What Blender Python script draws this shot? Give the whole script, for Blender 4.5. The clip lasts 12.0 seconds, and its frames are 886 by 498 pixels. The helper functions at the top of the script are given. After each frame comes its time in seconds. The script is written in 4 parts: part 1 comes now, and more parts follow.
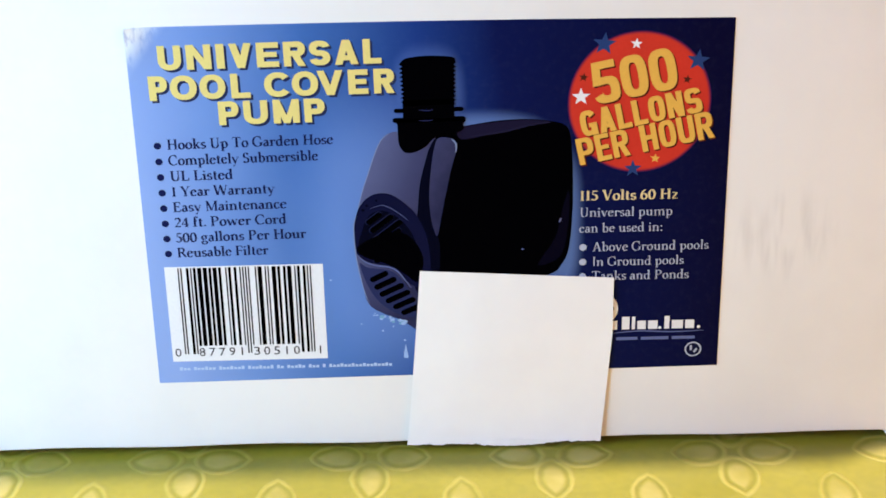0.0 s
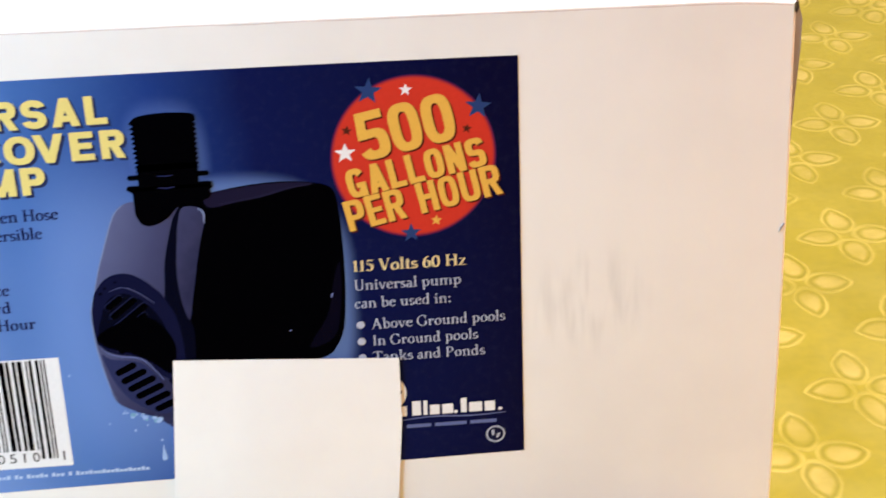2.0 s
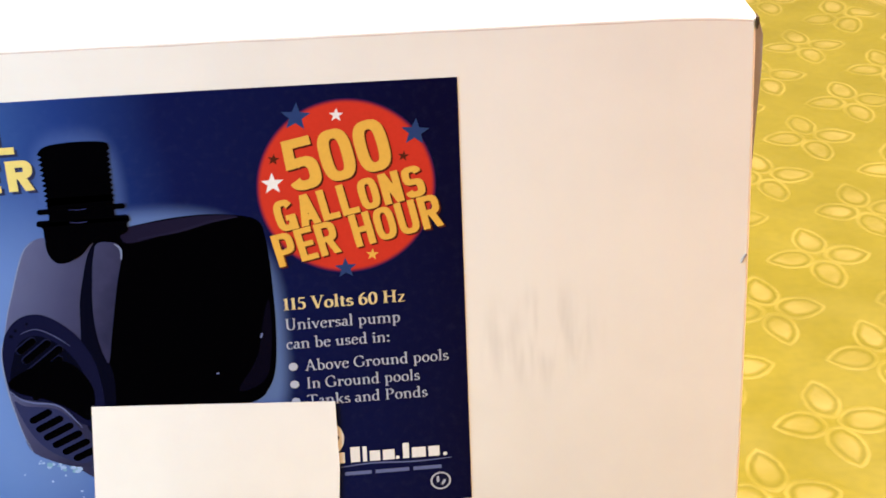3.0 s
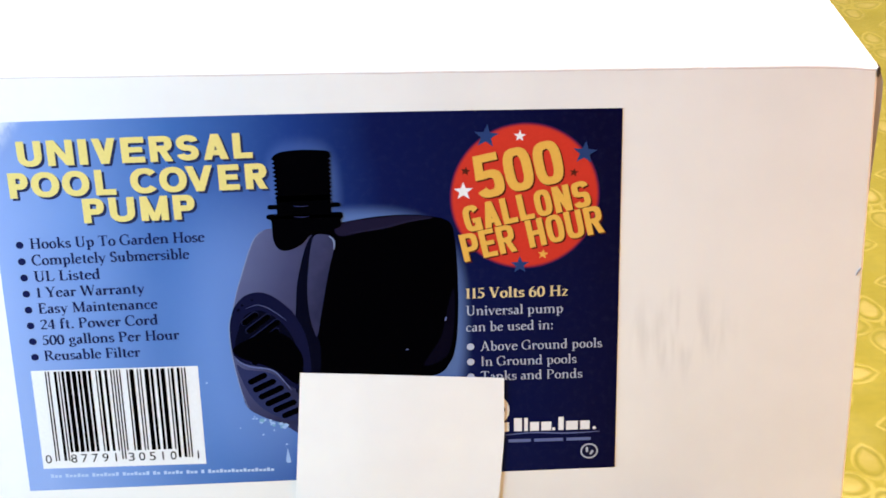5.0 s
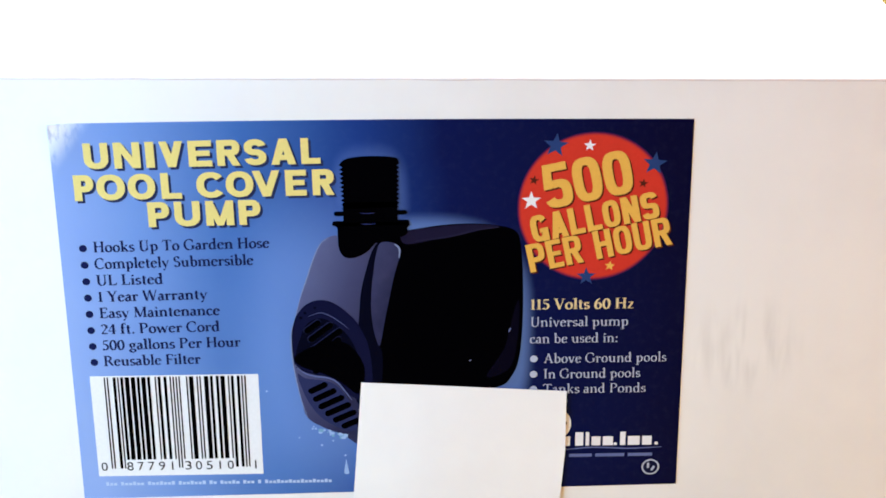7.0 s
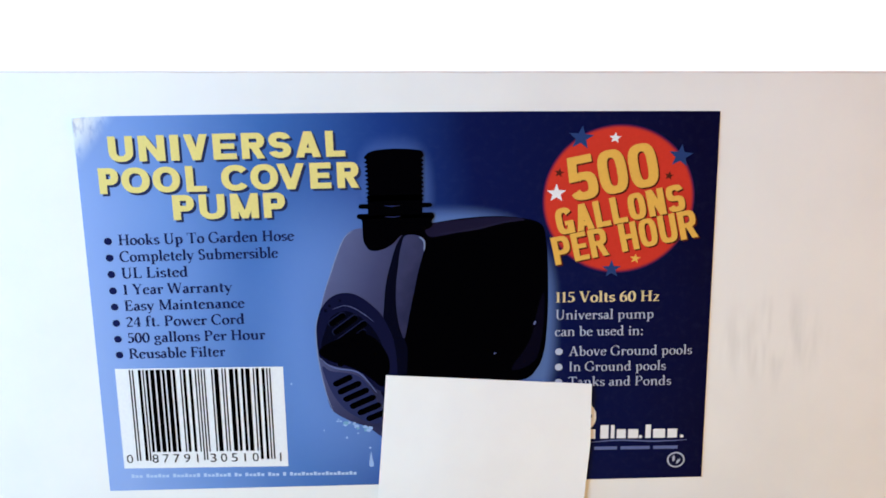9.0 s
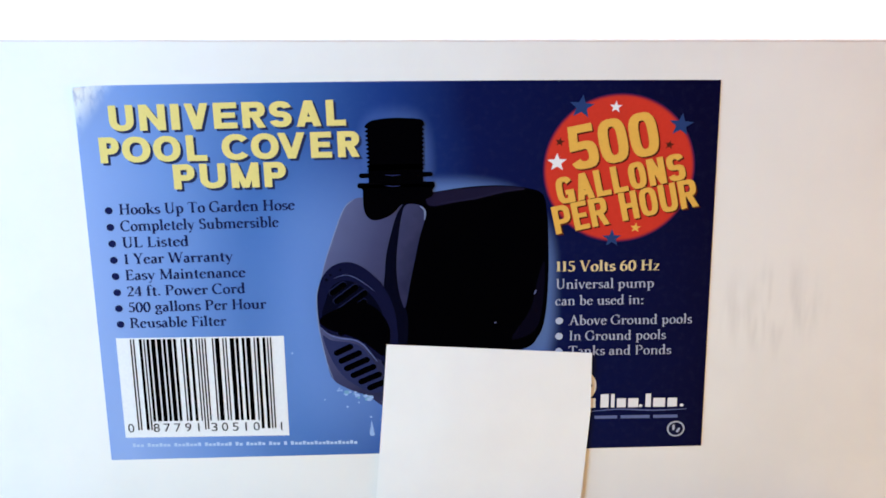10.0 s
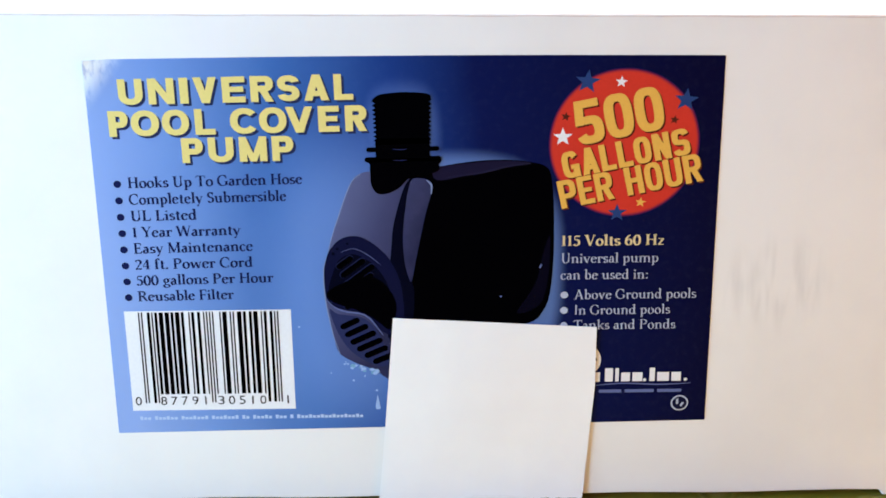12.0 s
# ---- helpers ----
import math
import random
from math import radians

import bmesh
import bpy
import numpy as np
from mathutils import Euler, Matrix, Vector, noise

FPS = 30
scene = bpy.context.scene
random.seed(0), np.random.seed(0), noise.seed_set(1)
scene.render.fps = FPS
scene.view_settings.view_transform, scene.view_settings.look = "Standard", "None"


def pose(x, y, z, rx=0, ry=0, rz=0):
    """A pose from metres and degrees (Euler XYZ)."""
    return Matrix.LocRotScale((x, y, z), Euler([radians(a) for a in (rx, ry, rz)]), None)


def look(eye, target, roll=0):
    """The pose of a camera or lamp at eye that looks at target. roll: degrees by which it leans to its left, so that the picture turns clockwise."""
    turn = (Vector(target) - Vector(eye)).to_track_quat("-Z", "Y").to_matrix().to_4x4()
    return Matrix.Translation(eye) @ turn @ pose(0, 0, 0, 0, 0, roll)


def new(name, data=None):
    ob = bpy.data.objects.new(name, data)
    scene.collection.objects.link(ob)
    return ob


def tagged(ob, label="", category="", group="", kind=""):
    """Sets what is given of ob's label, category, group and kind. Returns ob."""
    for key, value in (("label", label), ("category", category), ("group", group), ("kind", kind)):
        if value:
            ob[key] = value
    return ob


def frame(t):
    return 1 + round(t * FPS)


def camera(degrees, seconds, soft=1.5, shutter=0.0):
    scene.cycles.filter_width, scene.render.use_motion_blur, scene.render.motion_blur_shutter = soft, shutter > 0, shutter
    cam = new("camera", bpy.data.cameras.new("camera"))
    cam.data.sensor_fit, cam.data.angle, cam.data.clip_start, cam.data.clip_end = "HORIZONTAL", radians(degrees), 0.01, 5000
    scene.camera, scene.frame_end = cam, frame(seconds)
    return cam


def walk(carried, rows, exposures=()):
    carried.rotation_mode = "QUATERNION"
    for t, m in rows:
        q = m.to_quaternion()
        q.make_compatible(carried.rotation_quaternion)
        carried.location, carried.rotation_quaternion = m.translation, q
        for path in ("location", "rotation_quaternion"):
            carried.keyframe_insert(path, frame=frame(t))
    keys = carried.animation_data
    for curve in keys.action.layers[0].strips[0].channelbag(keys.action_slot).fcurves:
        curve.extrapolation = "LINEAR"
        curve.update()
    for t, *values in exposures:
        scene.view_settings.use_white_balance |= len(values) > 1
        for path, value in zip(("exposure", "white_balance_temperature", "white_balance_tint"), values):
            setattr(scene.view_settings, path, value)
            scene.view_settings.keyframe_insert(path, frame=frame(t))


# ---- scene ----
# ---------------------------------------------------------------- camera
cam = camera(28.0, 12.0, soft=1.7, shutter=0.25)
PATH = [
    (0, look((0.0015, -0.5546, 0.3528), (0.0029, -0.0158, 0.0890), -1.25)),
    (0.5, look((0.0031, -0.5546, 0.3519), (0.0029, -0.0157, 0.0881), -1.73)),
    (1, look((0.0034, -0.5505, 0.3515), (0.0051, -0.0115, 0.0879), -2.27)),
    (1.5, look((0.0135, -0.5247, 0.3397), (0.0366, 0.0168, 0.0824), -2.17)),
    (2, look((0.0457, -0.4736, 0.3314), (0.0817, 0.0664, 0.0723), -2.11)),
    (2.5, look((0.0630, -0.4345, 0.3225), (0.1016, 0.1059, 0.0647), -2.43)),
    (2.7, look((0.0640, -0.4270, 0.3220), (0.1054, 0.1118, 0.0613), -2.30)),
    (4.3, look((0.0360, -0.5456, 0.3488), (0.0613, 0.0067, 0.1157), -1.83)),
    (4.5, look((0.0392, -0.5348, 0.3536), (0.0540, 0.0142, 0.1120), -1.71)),
    (5, look((0.0345, -0.5226, 0.3556), (0.0436, 0.0230, 0.1061), -1.31)),
    (5.5, look((0.0273, -0.5214, 0.3512), (0.0371, 0.0262, 0.1062), -0.81)),
    (6, look((0.0188, -0.5223, 0.3465), (0.0315, 0.0276, 0.1069), -0.50)),
    (6.5, look((0.0162, -0.5217, 0.3459), (0.0267, 0.0288, 0.1074), -0.46)),
    (7, look((0.0139, -0.5217, 0.3452), (0.0225, 0.0293, 0.1078), -0.46)),
    (9, look((0.0135, -0.5199, 0.3464), (0.0141, 0.0294, 0.1051), -0.81)),
    (9.5, look((0.0132, -0.5196, 0.3480), (0.0140, 0.0272, 0.1011), -0.84)),
    (10, look((0.0127, -0.5212, 0.3448), (0.0138, 0.0248, 0.0959), -0.81)),
    (10.5, look((0.0148, -0.5230, 0.3434), (0.0136, 0.0212, 0.0908), -0.88)),
    (11, look((0.0116, -0.5249, 0.3423), (0.0130, 0.0187, 0.0884), -0.74)),
    (11.5, look((0.0109, -0.5252, 0.3427), (0.0123, 0.0184, 0.0889), -0.71)),
    (12, look((0.0095, -0.5271, 0.3416), (0.0117, 0.0175, 0.0899), -0.64)),
]
walk(cam, PATH, exposures=[
    (0.0, -0.43, 6120, 22), (1.2, -0.43, 6120, 22), (2.0, -0.35, 6480, 23), (2.7, -0.29, 6780, 23),
    (4.5, -0.32, 6250, 22), (5.5, -0.34, 6130, 22), (7.0, -0.38, 6030, 22), (9.0, -0.48, 5940, 21), (12.0, -0.47, 5960, 21)])


# ---------------------------------------------------------------- light
world = bpy.data.worlds.new("daylight")
scene.world = world
world.use_nodes = True
sky = world.node_tree.nodes.new("ShaderNodeTexSky")
sky.sky_type = "NISHITA"
sky.sun_disc = False
sky.sun_elevation, sky.sun_rotation = radians(42), radians(250)
world.node_tree.nodes["Background"].inputs["Strength"].default_value = 0.1
world.node_tree.links.new(sky.outputs[0], world.node_tree.nodes["Background"].inputs["Color"])


def area_light(name, eye, target, width, height, power, colour):
    data = bpy.data.lights.new(name, "AREA")
    data.shape, data.size, data.size_y = "RECTANGLE", width, height
    data.energy, data.color = power, colour
    ob = new(name, data)
    ob.matrix_world = look(eye, target)
    return ob


# daylight through the window in the wall beside the table, the lamp under the ceiling and the warm side lamp
area_light("window_daylight", (-0.60, -0.25, 0.29), (-0.1, -0.02, 0.12), 0.46, 0.36, 13.4, (0.43, 0.770, 1.0))
area_light("ceiling_lamp_light", (0.48, 0.125, 1.58), (0.48, 0.125, 0.0), 0.09, 0.09, 104, (1.0, 0.89, 0.76))
area_light("side_lamp_light", (1.02, -0.55, 0.22), (0.1, 0.0, 0.1), 0.25, 0.25, 6.7, (1.0, 0.375, 0.22))


# ---------------------------------------------------------------- materials
class Graph:
    """Short hand for building node materials."""

    def __init__(self, name, rough=0.5, metal=0.0, spec=0.5):
        self.mat = bpy.data.materials.new(name)
        self.mat.use_nodes = True
        self.t = self.mat.node_tree
        self.b = self.t.nodes["Principled BSDF"]
        self.b.inputs["Roughness"].default_value = rough
        self.b.inputs["Metallic"].default_value = metal
        self.b.inputs["Specular IOR Level"].default_value = spec

    def put(self, socket, value):
        if isinstance(value, (int, float)):
            socket.default_value = value
        elif isinstance(value, tuple):
            socket.default_value = (*value, 1.0) if len(value) == 3 and len(socket.default_value) == 4 else value
        else:
            self.t.links.new(value, socket)

    def m(self, op, a, b=0.0, c=0.0):
        n = self.t.nodes.new("ShaderNodeMath")
        n.operation = op
        for s, v in zip(n.inputs, (a, b, c)):
            self.put(s, v)
        return n.outputs[0]

    def xyz(self):
        n = self.t.nodes.new("ShaderNodeTexCoord")
        s = self.t.nodes.new("ShaderNodeSeparateXYZ")
        self.t.links.new(n.outputs["Object"], s.inputs[0])
        return s.outputs

    def vec(self, x, y, z):
        n = self.t.nodes.new("ShaderNodeCombineXYZ")
        for s, v in zip(n.inputs, (x, y, z)):
            self.put(s, v)
        return n.outputs[0]

    def noise(self, scale, detail=3.0, vector=None, rough=0.55):
        n = self.t.nodes.new("ShaderNodeTexNoise")
        n.inputs["Scale"].default_value = scale
        n.inputs["Detail"].default_value = detail
        n.inputs["Roughness"].default_value = rough
        if vector is None:
            vector = self.t.nodes.new("ShaderNodeTexCoord").outputs["Object"]
        self.t.links.new(vector, n.inputs["Vector"])
        return n.outputs["Fac"]

    def span(self, value, a, b, lo=0.0, hi=1.0, smooth=True):
        n = self.t.nodes.new("ShaderNodeMapRange")
        n.interpolation_type = "SMOOTHSTEP" if smooth else "LINEAR"
        for s, v in zip(n.inputs, (value, a, b, lo, hi)):
            self.put(s, v)
        return n.outputs[0]

    def mix(self, fac, a, b, kind="MIX"):
        n = self.t.nodes.new("ShaderNodeMix")
        n.data_type, n.blend_type = "RGBA", kind
        self.put(n.inputs["Factor"], fac)
        self.put(n.inputs[6], a)
        self.put(n.inputs[7], b)
        return n.outputs[2]

    def ramp(self, fac, stops):
        n = self.t.nodes.new("ShaderNodeValToRGB")
        r = n.color_ramp
        while len(r.elements) < len(stops):
            r.elements.new(0.5)
        for e, (p, c) in zip(r.elements, stops):
            e.position, e.color = p, (*c, 1.0)
        self.put(n.inputs[0], fac)
        return n.outputs[0]

    def colour(self, value):
        self.put(self.b.inputs["Base Color"], value)
        return self

    def rough(self, value):
        self.put(self.b.inputs["Roughness"], value)
        return self

    def bump(self, height, strength, distance):
        n = self.t.nodes.new("ShaderNodeBump")
        n.inputs["Strength"].default_value = strength
        n.inputs["Distance"].default_value = distance
        self.put(n.inputs["Height"], height)
        self.t.links.new(n.outputs[0], self.b.inputs["Normal"])
        return self


def ink(name, colour, rough=0.3, spread=0.12, gloss=0.025):
    """A printed colour on coated paper, with a faint mottle."""
    g = Graph(name, rough + 0.1, spec=gloss)
    dark = tuple(c * (1 - spread) for c in colour)
    return g.colour(g.mix(g.noise(900, 2), dark, colour)).mat


def board_material():
    g = Graph("white_coated_board", 0.42)
    x, y, z = g.xyz()
    blot = g.noise(14, 4)
    c = g.mix(g.span(blot, 0.35, 0.75), (0.80, 0.79, 0.78), (0.74, 0.73, 0.72))
    # faint handling streaks beside the label
    dx = g.m("DIVIDE", g.m("SUBTRACT", x, 0.121), 0.021)
    dz = g.m("DIVIDE", g.m("SUBTRACT", z, 0.084), 0.020)
    d = g.m("SQRT", g.m("ADD", g.m("MULTIPLY", dx, dx), g.m("MULTIPLY", dz, dz)))
    streak = g.noise(1.0, 2, g.vec(g.m("MULTIPLY", x, 190.0), 0.0, g.m("MULTIPLY", z, 32.0)))
    smudge = g.m("MULTIPLY", g.span(d, 1.15, 0.2), g.span(streak, 0.42, 0.72))
    c = g.mix(g.m("MULTIPLY", smudge, 0.28), c, (0.30, 0.30, 0.31))
    flute = g.m("SINE", g.m("MULTIPLY", x, 2 * math.pi / 0.0062))
    h = g.m("ADD", g.m("MULTIPLY", flute, 0.12), g.m("ADD", g.noise(60, 3), g.m("MULTIPLY", g.noise(700, 2), 0.25)))
    return g.colour(c).rough(g.span(blot, 0.3, 0.7, 0.38, 0.5)).bump(h, 0.16, 0.0006).mat


def label_material():
    g = Graph("printed_blue_label", 0.2, spec=0.06)
    x, y, z = g.xyz()
    wave = g.m("MULTIPLY", g.m("SUBTRACT", g.noise(16, 2), 0.5), 0.10)
    # print: pale blue at the outer side, through mid blue to navy
    f = g.m("ADD", g.m("ADD", g.m("MULTIPLY", g.m("ADD", x, 0.1), 5.0), g.m("MULTIPLY", g.m("SUBTRACT", z, 0.1), 0.45)), wave)
    c = g.ramp(f, [(0.0, (0.25, 0.36, 0.67)), (0.13, (0.150, 0.265, 0.58)), (0.31, (0.046, 0.130, 0.38)),
                   (0.50, (0.010, 0.036, 0.190)), (0.64, (0.0022, 0.0062, 0.062)), (1.0, (0.0010, 0.0012, 0.024))])
    # pale glow printed round the pump
    def glow(cx, cz, rx, rz, inner, outer):
        a = g.m("DIVIDE", g.m("SUBTRACT", x, cx), rx)
        b = g.m("DIVIDE", g.m("SUBTRACT", z, cz), rz)
        a, b = g.m("POWER", g.m("ABSOLUTE", a), 3.0), g.m("POWER", g.m("ABSOLUTE", b), 3.0)
        return g.span(g.m("POWER", g.m("ADD", a, b), 1 / 3.0), outer, inner)
    body = glow(0.012, 0.090, 0.0375, 0.0405, 0.94, 1.09)
    neck = glow(-0.001, 0.135, 0.0108, 0.0185, 0.88, 1.28)
    side = glow(-0.020, 0.085, 0.022, 0.045, 0.55, 1.5)
    halo = g.m("MAXIMUM", g.m("MULTIPLY", body, 0.40), g.m("MAXIMUM", g.m("MULTIPLY", neck, 0.17), g.m("MULTIPLY", side, 0.45)))
    c = g.mix(halo, c, (0.20, 0.34, 0.74))
    c = g.mix(g.span(g.noise(420, 2), 0.45, 0.8, 0.0, 0.006), c, (0.5, 0.6, 0.85))
    # window glare on the lifting corner, painted into the colour as streaky white
    dx, dz = g.m("ADD", x, 0.100), g.m("SUBTRACT", 0.165, z)
    far = g.m("ADD", g.m("DIVIDE", dx, 0.012), g.m("DIVIDE", dz, 0.016))
    ragged = g.noise(1.0, 3, g.vec(g.m("MULTIPLY", x, 420.0), 0.0, g.m("MULTIPLY", z, 170.0)))
    c = g.mix(g.m("MULTIPLY", g.span(far, 1.25, 0.25), g.span(ragged, 0.30, 0.55, 0.35, 1.0)), c, (0.80, 0.86, 0.90))
    return g.colour(c).rough(g.span(g.noise(40, 3), 0.3, 0.7, 0.15, 0.24)).bump(g.noise(30, 1), 0.03, 0.001).mat


def cloth_material():
    """Printed vinyl: four-petalled flowers in a staggered grid."""
    g = Graph("leaf_print_vinyl", 0.42)
    x, y, z = g.xyz()
    wob = g.m("MULTIPLY", g.m("SUBTRACT", g.noise(30, 2), 0.5), 0.10)
    def fold(v, origin, step):
        w = g.m("DIVIDE", g.m("SUBTRACT", v, origin), step)
        return g.m("ABSOLUTE", g.m("SUBTRACT", g.m("FLOORED_MODULO", g.m("ADD", w, 1.0), 2.0), 1.0))
    drift = g.span(x, 0.13, 0.30, 0.0, 0.0075)
    u = fold(g.m("ADD", g.m("ADD", x, drift), g.m("MULTIPLY", wob, 0.03)), -0.091, 0.0330)
    v = fold(g.m("ADD", g.m("ADD", y, g.m("MULTIPLY", x, 0.010)), g.m("MULTIPLY", wob, 0.03)), -0.006, 0.0425)
    def petal(a, b):
        # leaf along a: round at the flower's middle, pointed at its outer tip
        a = g.m("SUBTRACT", a, 0.335)
        k, r = 0.189, 0.389
        bk, ai = g.m("ADD", b, k), g.m("MULTIPLY", a, 0.80)
        tip = g.m("SUBTRACT", g.m("SQRT", g.m("ADD", g.m("MULTIPLY", a, a), g.m("MULTIPLY", bk, bk))), r)
        butt = g.m("SUBTRACT", g.m("SQRT", g.m("ADD", g.m("MULTIPLY", ai, ai), g.m("MULTIPLY", b, b))), r - k)
        outer = g.m("GREATER_THAN", a, 0.0)
        return g.m("ADD", g.m("MULTIPLY", outer, tip), g.m("MULTIPLY", g.m("SUBTRACT", 1.0, outer), butt))
    uc, vc = g.m("SUBTRACT", 1.0, u), g.m("SUBTRACT", 1.0, v)
    d = g.m("MINIMUM", g.m("MINIMUM", petal(u, v), petal(v, u)), g.m("MINIMUM", petal(uc, vc), petal(vc, uc)))
    d = g.m("ADD", d, g.m("MULTIPLY", g.m("SUBTRACT", g.noise(90, 3), 0.5), 0.07))
    kernel = g.span(d, -0.058, -0.112)
    line = g.span(g.m("ABSOLUTE", g.m("ADD", d, 0.004)), 0.036, 0.006)
    ring = g.span(g.m("ABSOLUTE", g.m("ADD", d, 0.050)), 0.030, 0.0)
    worn = g.span(g.noise(55, 4), 0.30, 0.68, 0.25, 1.0)
    base = g.mix(g.span(g.noise(22, 4), 0.3, 0.7), (0.175, 0.154, 0.009), (0.204, 0.178, 0.013))
    base = g.mix(g.span(g.noise(260, 2), 0.35, 0.7, 0.0, 0.25), base, (0.122, 0.116, 0.008))
    c = g.mix(g.m("MULTIPLY", ring, 0.30), base, (0.108, 0.104, 0.006))
    c = g.mix(g.m("MULTIPLY", line, g.m("MULTIPLY", worn, 0.66)), c, (0.315, 0.268, 0.055))
    c = g.mix(g.m("MULTIPLY", kernel, g.m("MULTIPLY", worn, 0.62)), c, (0.330, 0.272, 0.078))
    weave = g.m("MULTIPLY", g.m("SINE", g.m("MULTIPLY", x, 7000.0)), g.m("SINE", g.m("MULTIPLY", y, 7000.0)))
    h = g.m("ADD", g.m("ADD", g.m("MULTIPLY", line, 0.5), g.m("MULTIPLY", kernel, 0.4)), g.m("ADD", g.m("MULTIPLY", weave, 0.06), g.m("MULTIPLY", g.noise(50, 3), 1.2)))
    return g.colour(c).rough(g.span(g.noise(35, 2), 0.3, 0.7, 0.34, 0.5)).bump(h, 0.35, 0.0009).mat


def plain_material(name, a, b, rough, scale, bump=0.1):
    g = Graph(name, rough)
    n = g.noise(scale, 4)
    return g.colour(g.mix(n, a, b)).bump(g.noise(scale * 6, 3), bump, 0.002).mat


def paper_material():
    g = Graph("white_copy_paper", 0.55)
    n = g.noise(18, 4)
    c = g.mix(g.span(n, 0.3, 0.75), (0.86, 0.86, 0.86), (0.80, 0.79, 0.80))
    return g.colour(c).bump(g.m("ADD", g.noise(30, 2), g.m("MULTIPLY", g.noise(900, 2), 0.2)), 0.12, 0.0008).mat


BOARD, LABEL, CLOTH, PAPER = board_material(), label_material(), cloth_material(), paper_material()
TORN = plain_material("torn_paper_fibre", (0.88, 0.88, 0.87), (0.78, 0.78, 0.77), 0.9, 300)
EDGE = plain_material("grey_board_edge", (0.36, 0.35, 0.38), (0.29, 0.28, 0.31), 0.8, 200)
CREASE = plain_material("pinkish_board_crease", (0.52, 0.45, 0.43), (0.66, 0.60, 0.58), 0.8, 90)
SLIT_SHADE = plain_material("shaded_brown_board", (0.060, 0.032, 0.014), (0.026, 0.014, 0.008), 0.9, 300)
WALL = plain_material("beige_wall_paint", (0.47, 0.41, 0.35), (0.43, 0.37, 0.32), 0.8, 4)
CEIL = plain_material("white_ceiling_paint", (0.80, 0.79, 0.77), (0.76, 0.75, 0.73), 0.85, 4)
FLOOR = plain_material("brown_floor", (0.26, 0.17, 0.10), (0.18, 0.115, 0.07), 0.5, 9)
WOOD = plain_material("table_wood", (0.24, 0.14, 0.07), (0.17, 0.10, 0.05), 0.45, 20)
YELLOW = ink("yellow_ink", (0.76, 0.63, 0.21))
GOLD = ink("gold_ink", (0.76, 0.43, 0.075))
NAVY = ink("navy_ink", (0.008, 0.012, 0.065))
SHADE = ink("shadow_ink", (0.020, 0.028, 0.085), 0.35)
BROWN = ink("brown_shadow_ink", (0.085, 0.018, 0.010), 0.35)
BLUE = ink("star_blue_ink", (0.022, 0.050, 0.170))
STRAW = ink("straw_ink", (0.70, 0.57, 0.30))
MIST = ink("mist_blue_ink", (0.30, 0.44, 0.72))
SPRAY = ink("teal_spray_ink", (0.17, 0.36, 0.52))
PRINTED = ink("pale_print_ink", (0.42, 0.54, 0.76))
NIGHT = ink("night_ink", (0.0016, 0.0020, 0.0090), gloss=0.01)
EDGELIGHT = ink("pale_edge_ink", (0.20, 0.25, 0.42))
RIM = ink("slot_rim_ink", (0.009, 0.011, 0.040))
DEEP = ink("deep_violet_ink", (0.022, 0.028, 0.095))
WHITE = ink("white_ink", (0.80, 0.80, 0.82))
PALE = ink("pale_blue_ink", (0.44, 0.48, 0.60))
RIDGE = ink("ridge_ink", (0.070, 0.082, 0.190))
DIM = ink("dim_blue_ink", (0.12, 0.15, 0.33))
BLACK = ink("black_ink", (0.0004, 0.0004, 0.0010), 0.22, gloss=0.004)
INKBLUE = ink("dark_blue_ink", (0.0045, 0.0055, 0.030), 0.22)
SHEEN = ink("dark_violet_ink", (0.010, 0.008, 0.028), 0.24)


def housing_material():
    g = Graph("violet_grey_ink", 0.34, spec=0.15)
    x, y, z = g.xyz()
    f = g.m("ADD", g.m("MULTIPLY", g.m("SUBTRACT", x, -0.026), 26.0), g.m("MULTIPLY", g.m("SUBTRACT", 0.124, z), 10.0))
    c = g.ramp(f, [(0.0, (0.100, 0.122, 0.240)), (0.25, (0.088, 0.104, 0.225)), (0.6, (0.044, 0.050, 0.130)), (1.0, (0.012, 0.014, 0.055))])
    return g.colour(g.mix(g.span(g.noise(150, 3), 0.3, 0.8, 0.0, 0.25), c, (0.06, 0.06, 0.15))).mat


HOUSING = housing_material()


def badge_material():
    """Red print with a feathered rim that fades into the navy ground."""
    g = Graph("feathered_red_ink", 0.4, spec=0.025)
    x, y, z = g.xyz()
    dx, dz = g.m("DIVIDE", g.m("SUBTRACT", x, 0.0697), 0.0242), g.m("DIVIDE", g.m("SUBTRACT", z, 0.1342), 0.0255)
    d = g.m("SQRT", g.m("ADD", g.m("MULTIPLY", dx, dx), g.m("MULTIPLY", dz, dz)))
    red = g.mix(g.noise(900, 2), (0.53, 0.034, 0.018), (0.60, 0.042, 0.022))
    return g.colour(g.mix(g.span(d, 0.935, 1.0), red, (0.006, 0.006, 0.055))).mat




# ---------------------------------------------------------------- mesh helpers
def obj(name, bm, material, parent=None, label="", smooth=False):
    bmesh.ops.recalc_face_normals(bm, faces=bm.faces)
    me = bpy.data.meshes.new(name)
    bm.to_mesh(me)
    bm.free()
    me.materials.append(material)
    for p in me.polygons:
        p.use_smooth = smooth
    ob = new(name, me)
    ob.parent = parent
    if label:
        tagged(ob, label)
    return ob


def part(name, bm, material, parent, label="", smooth=False):
    return obj(name, bm, material, parent, label, smooth)


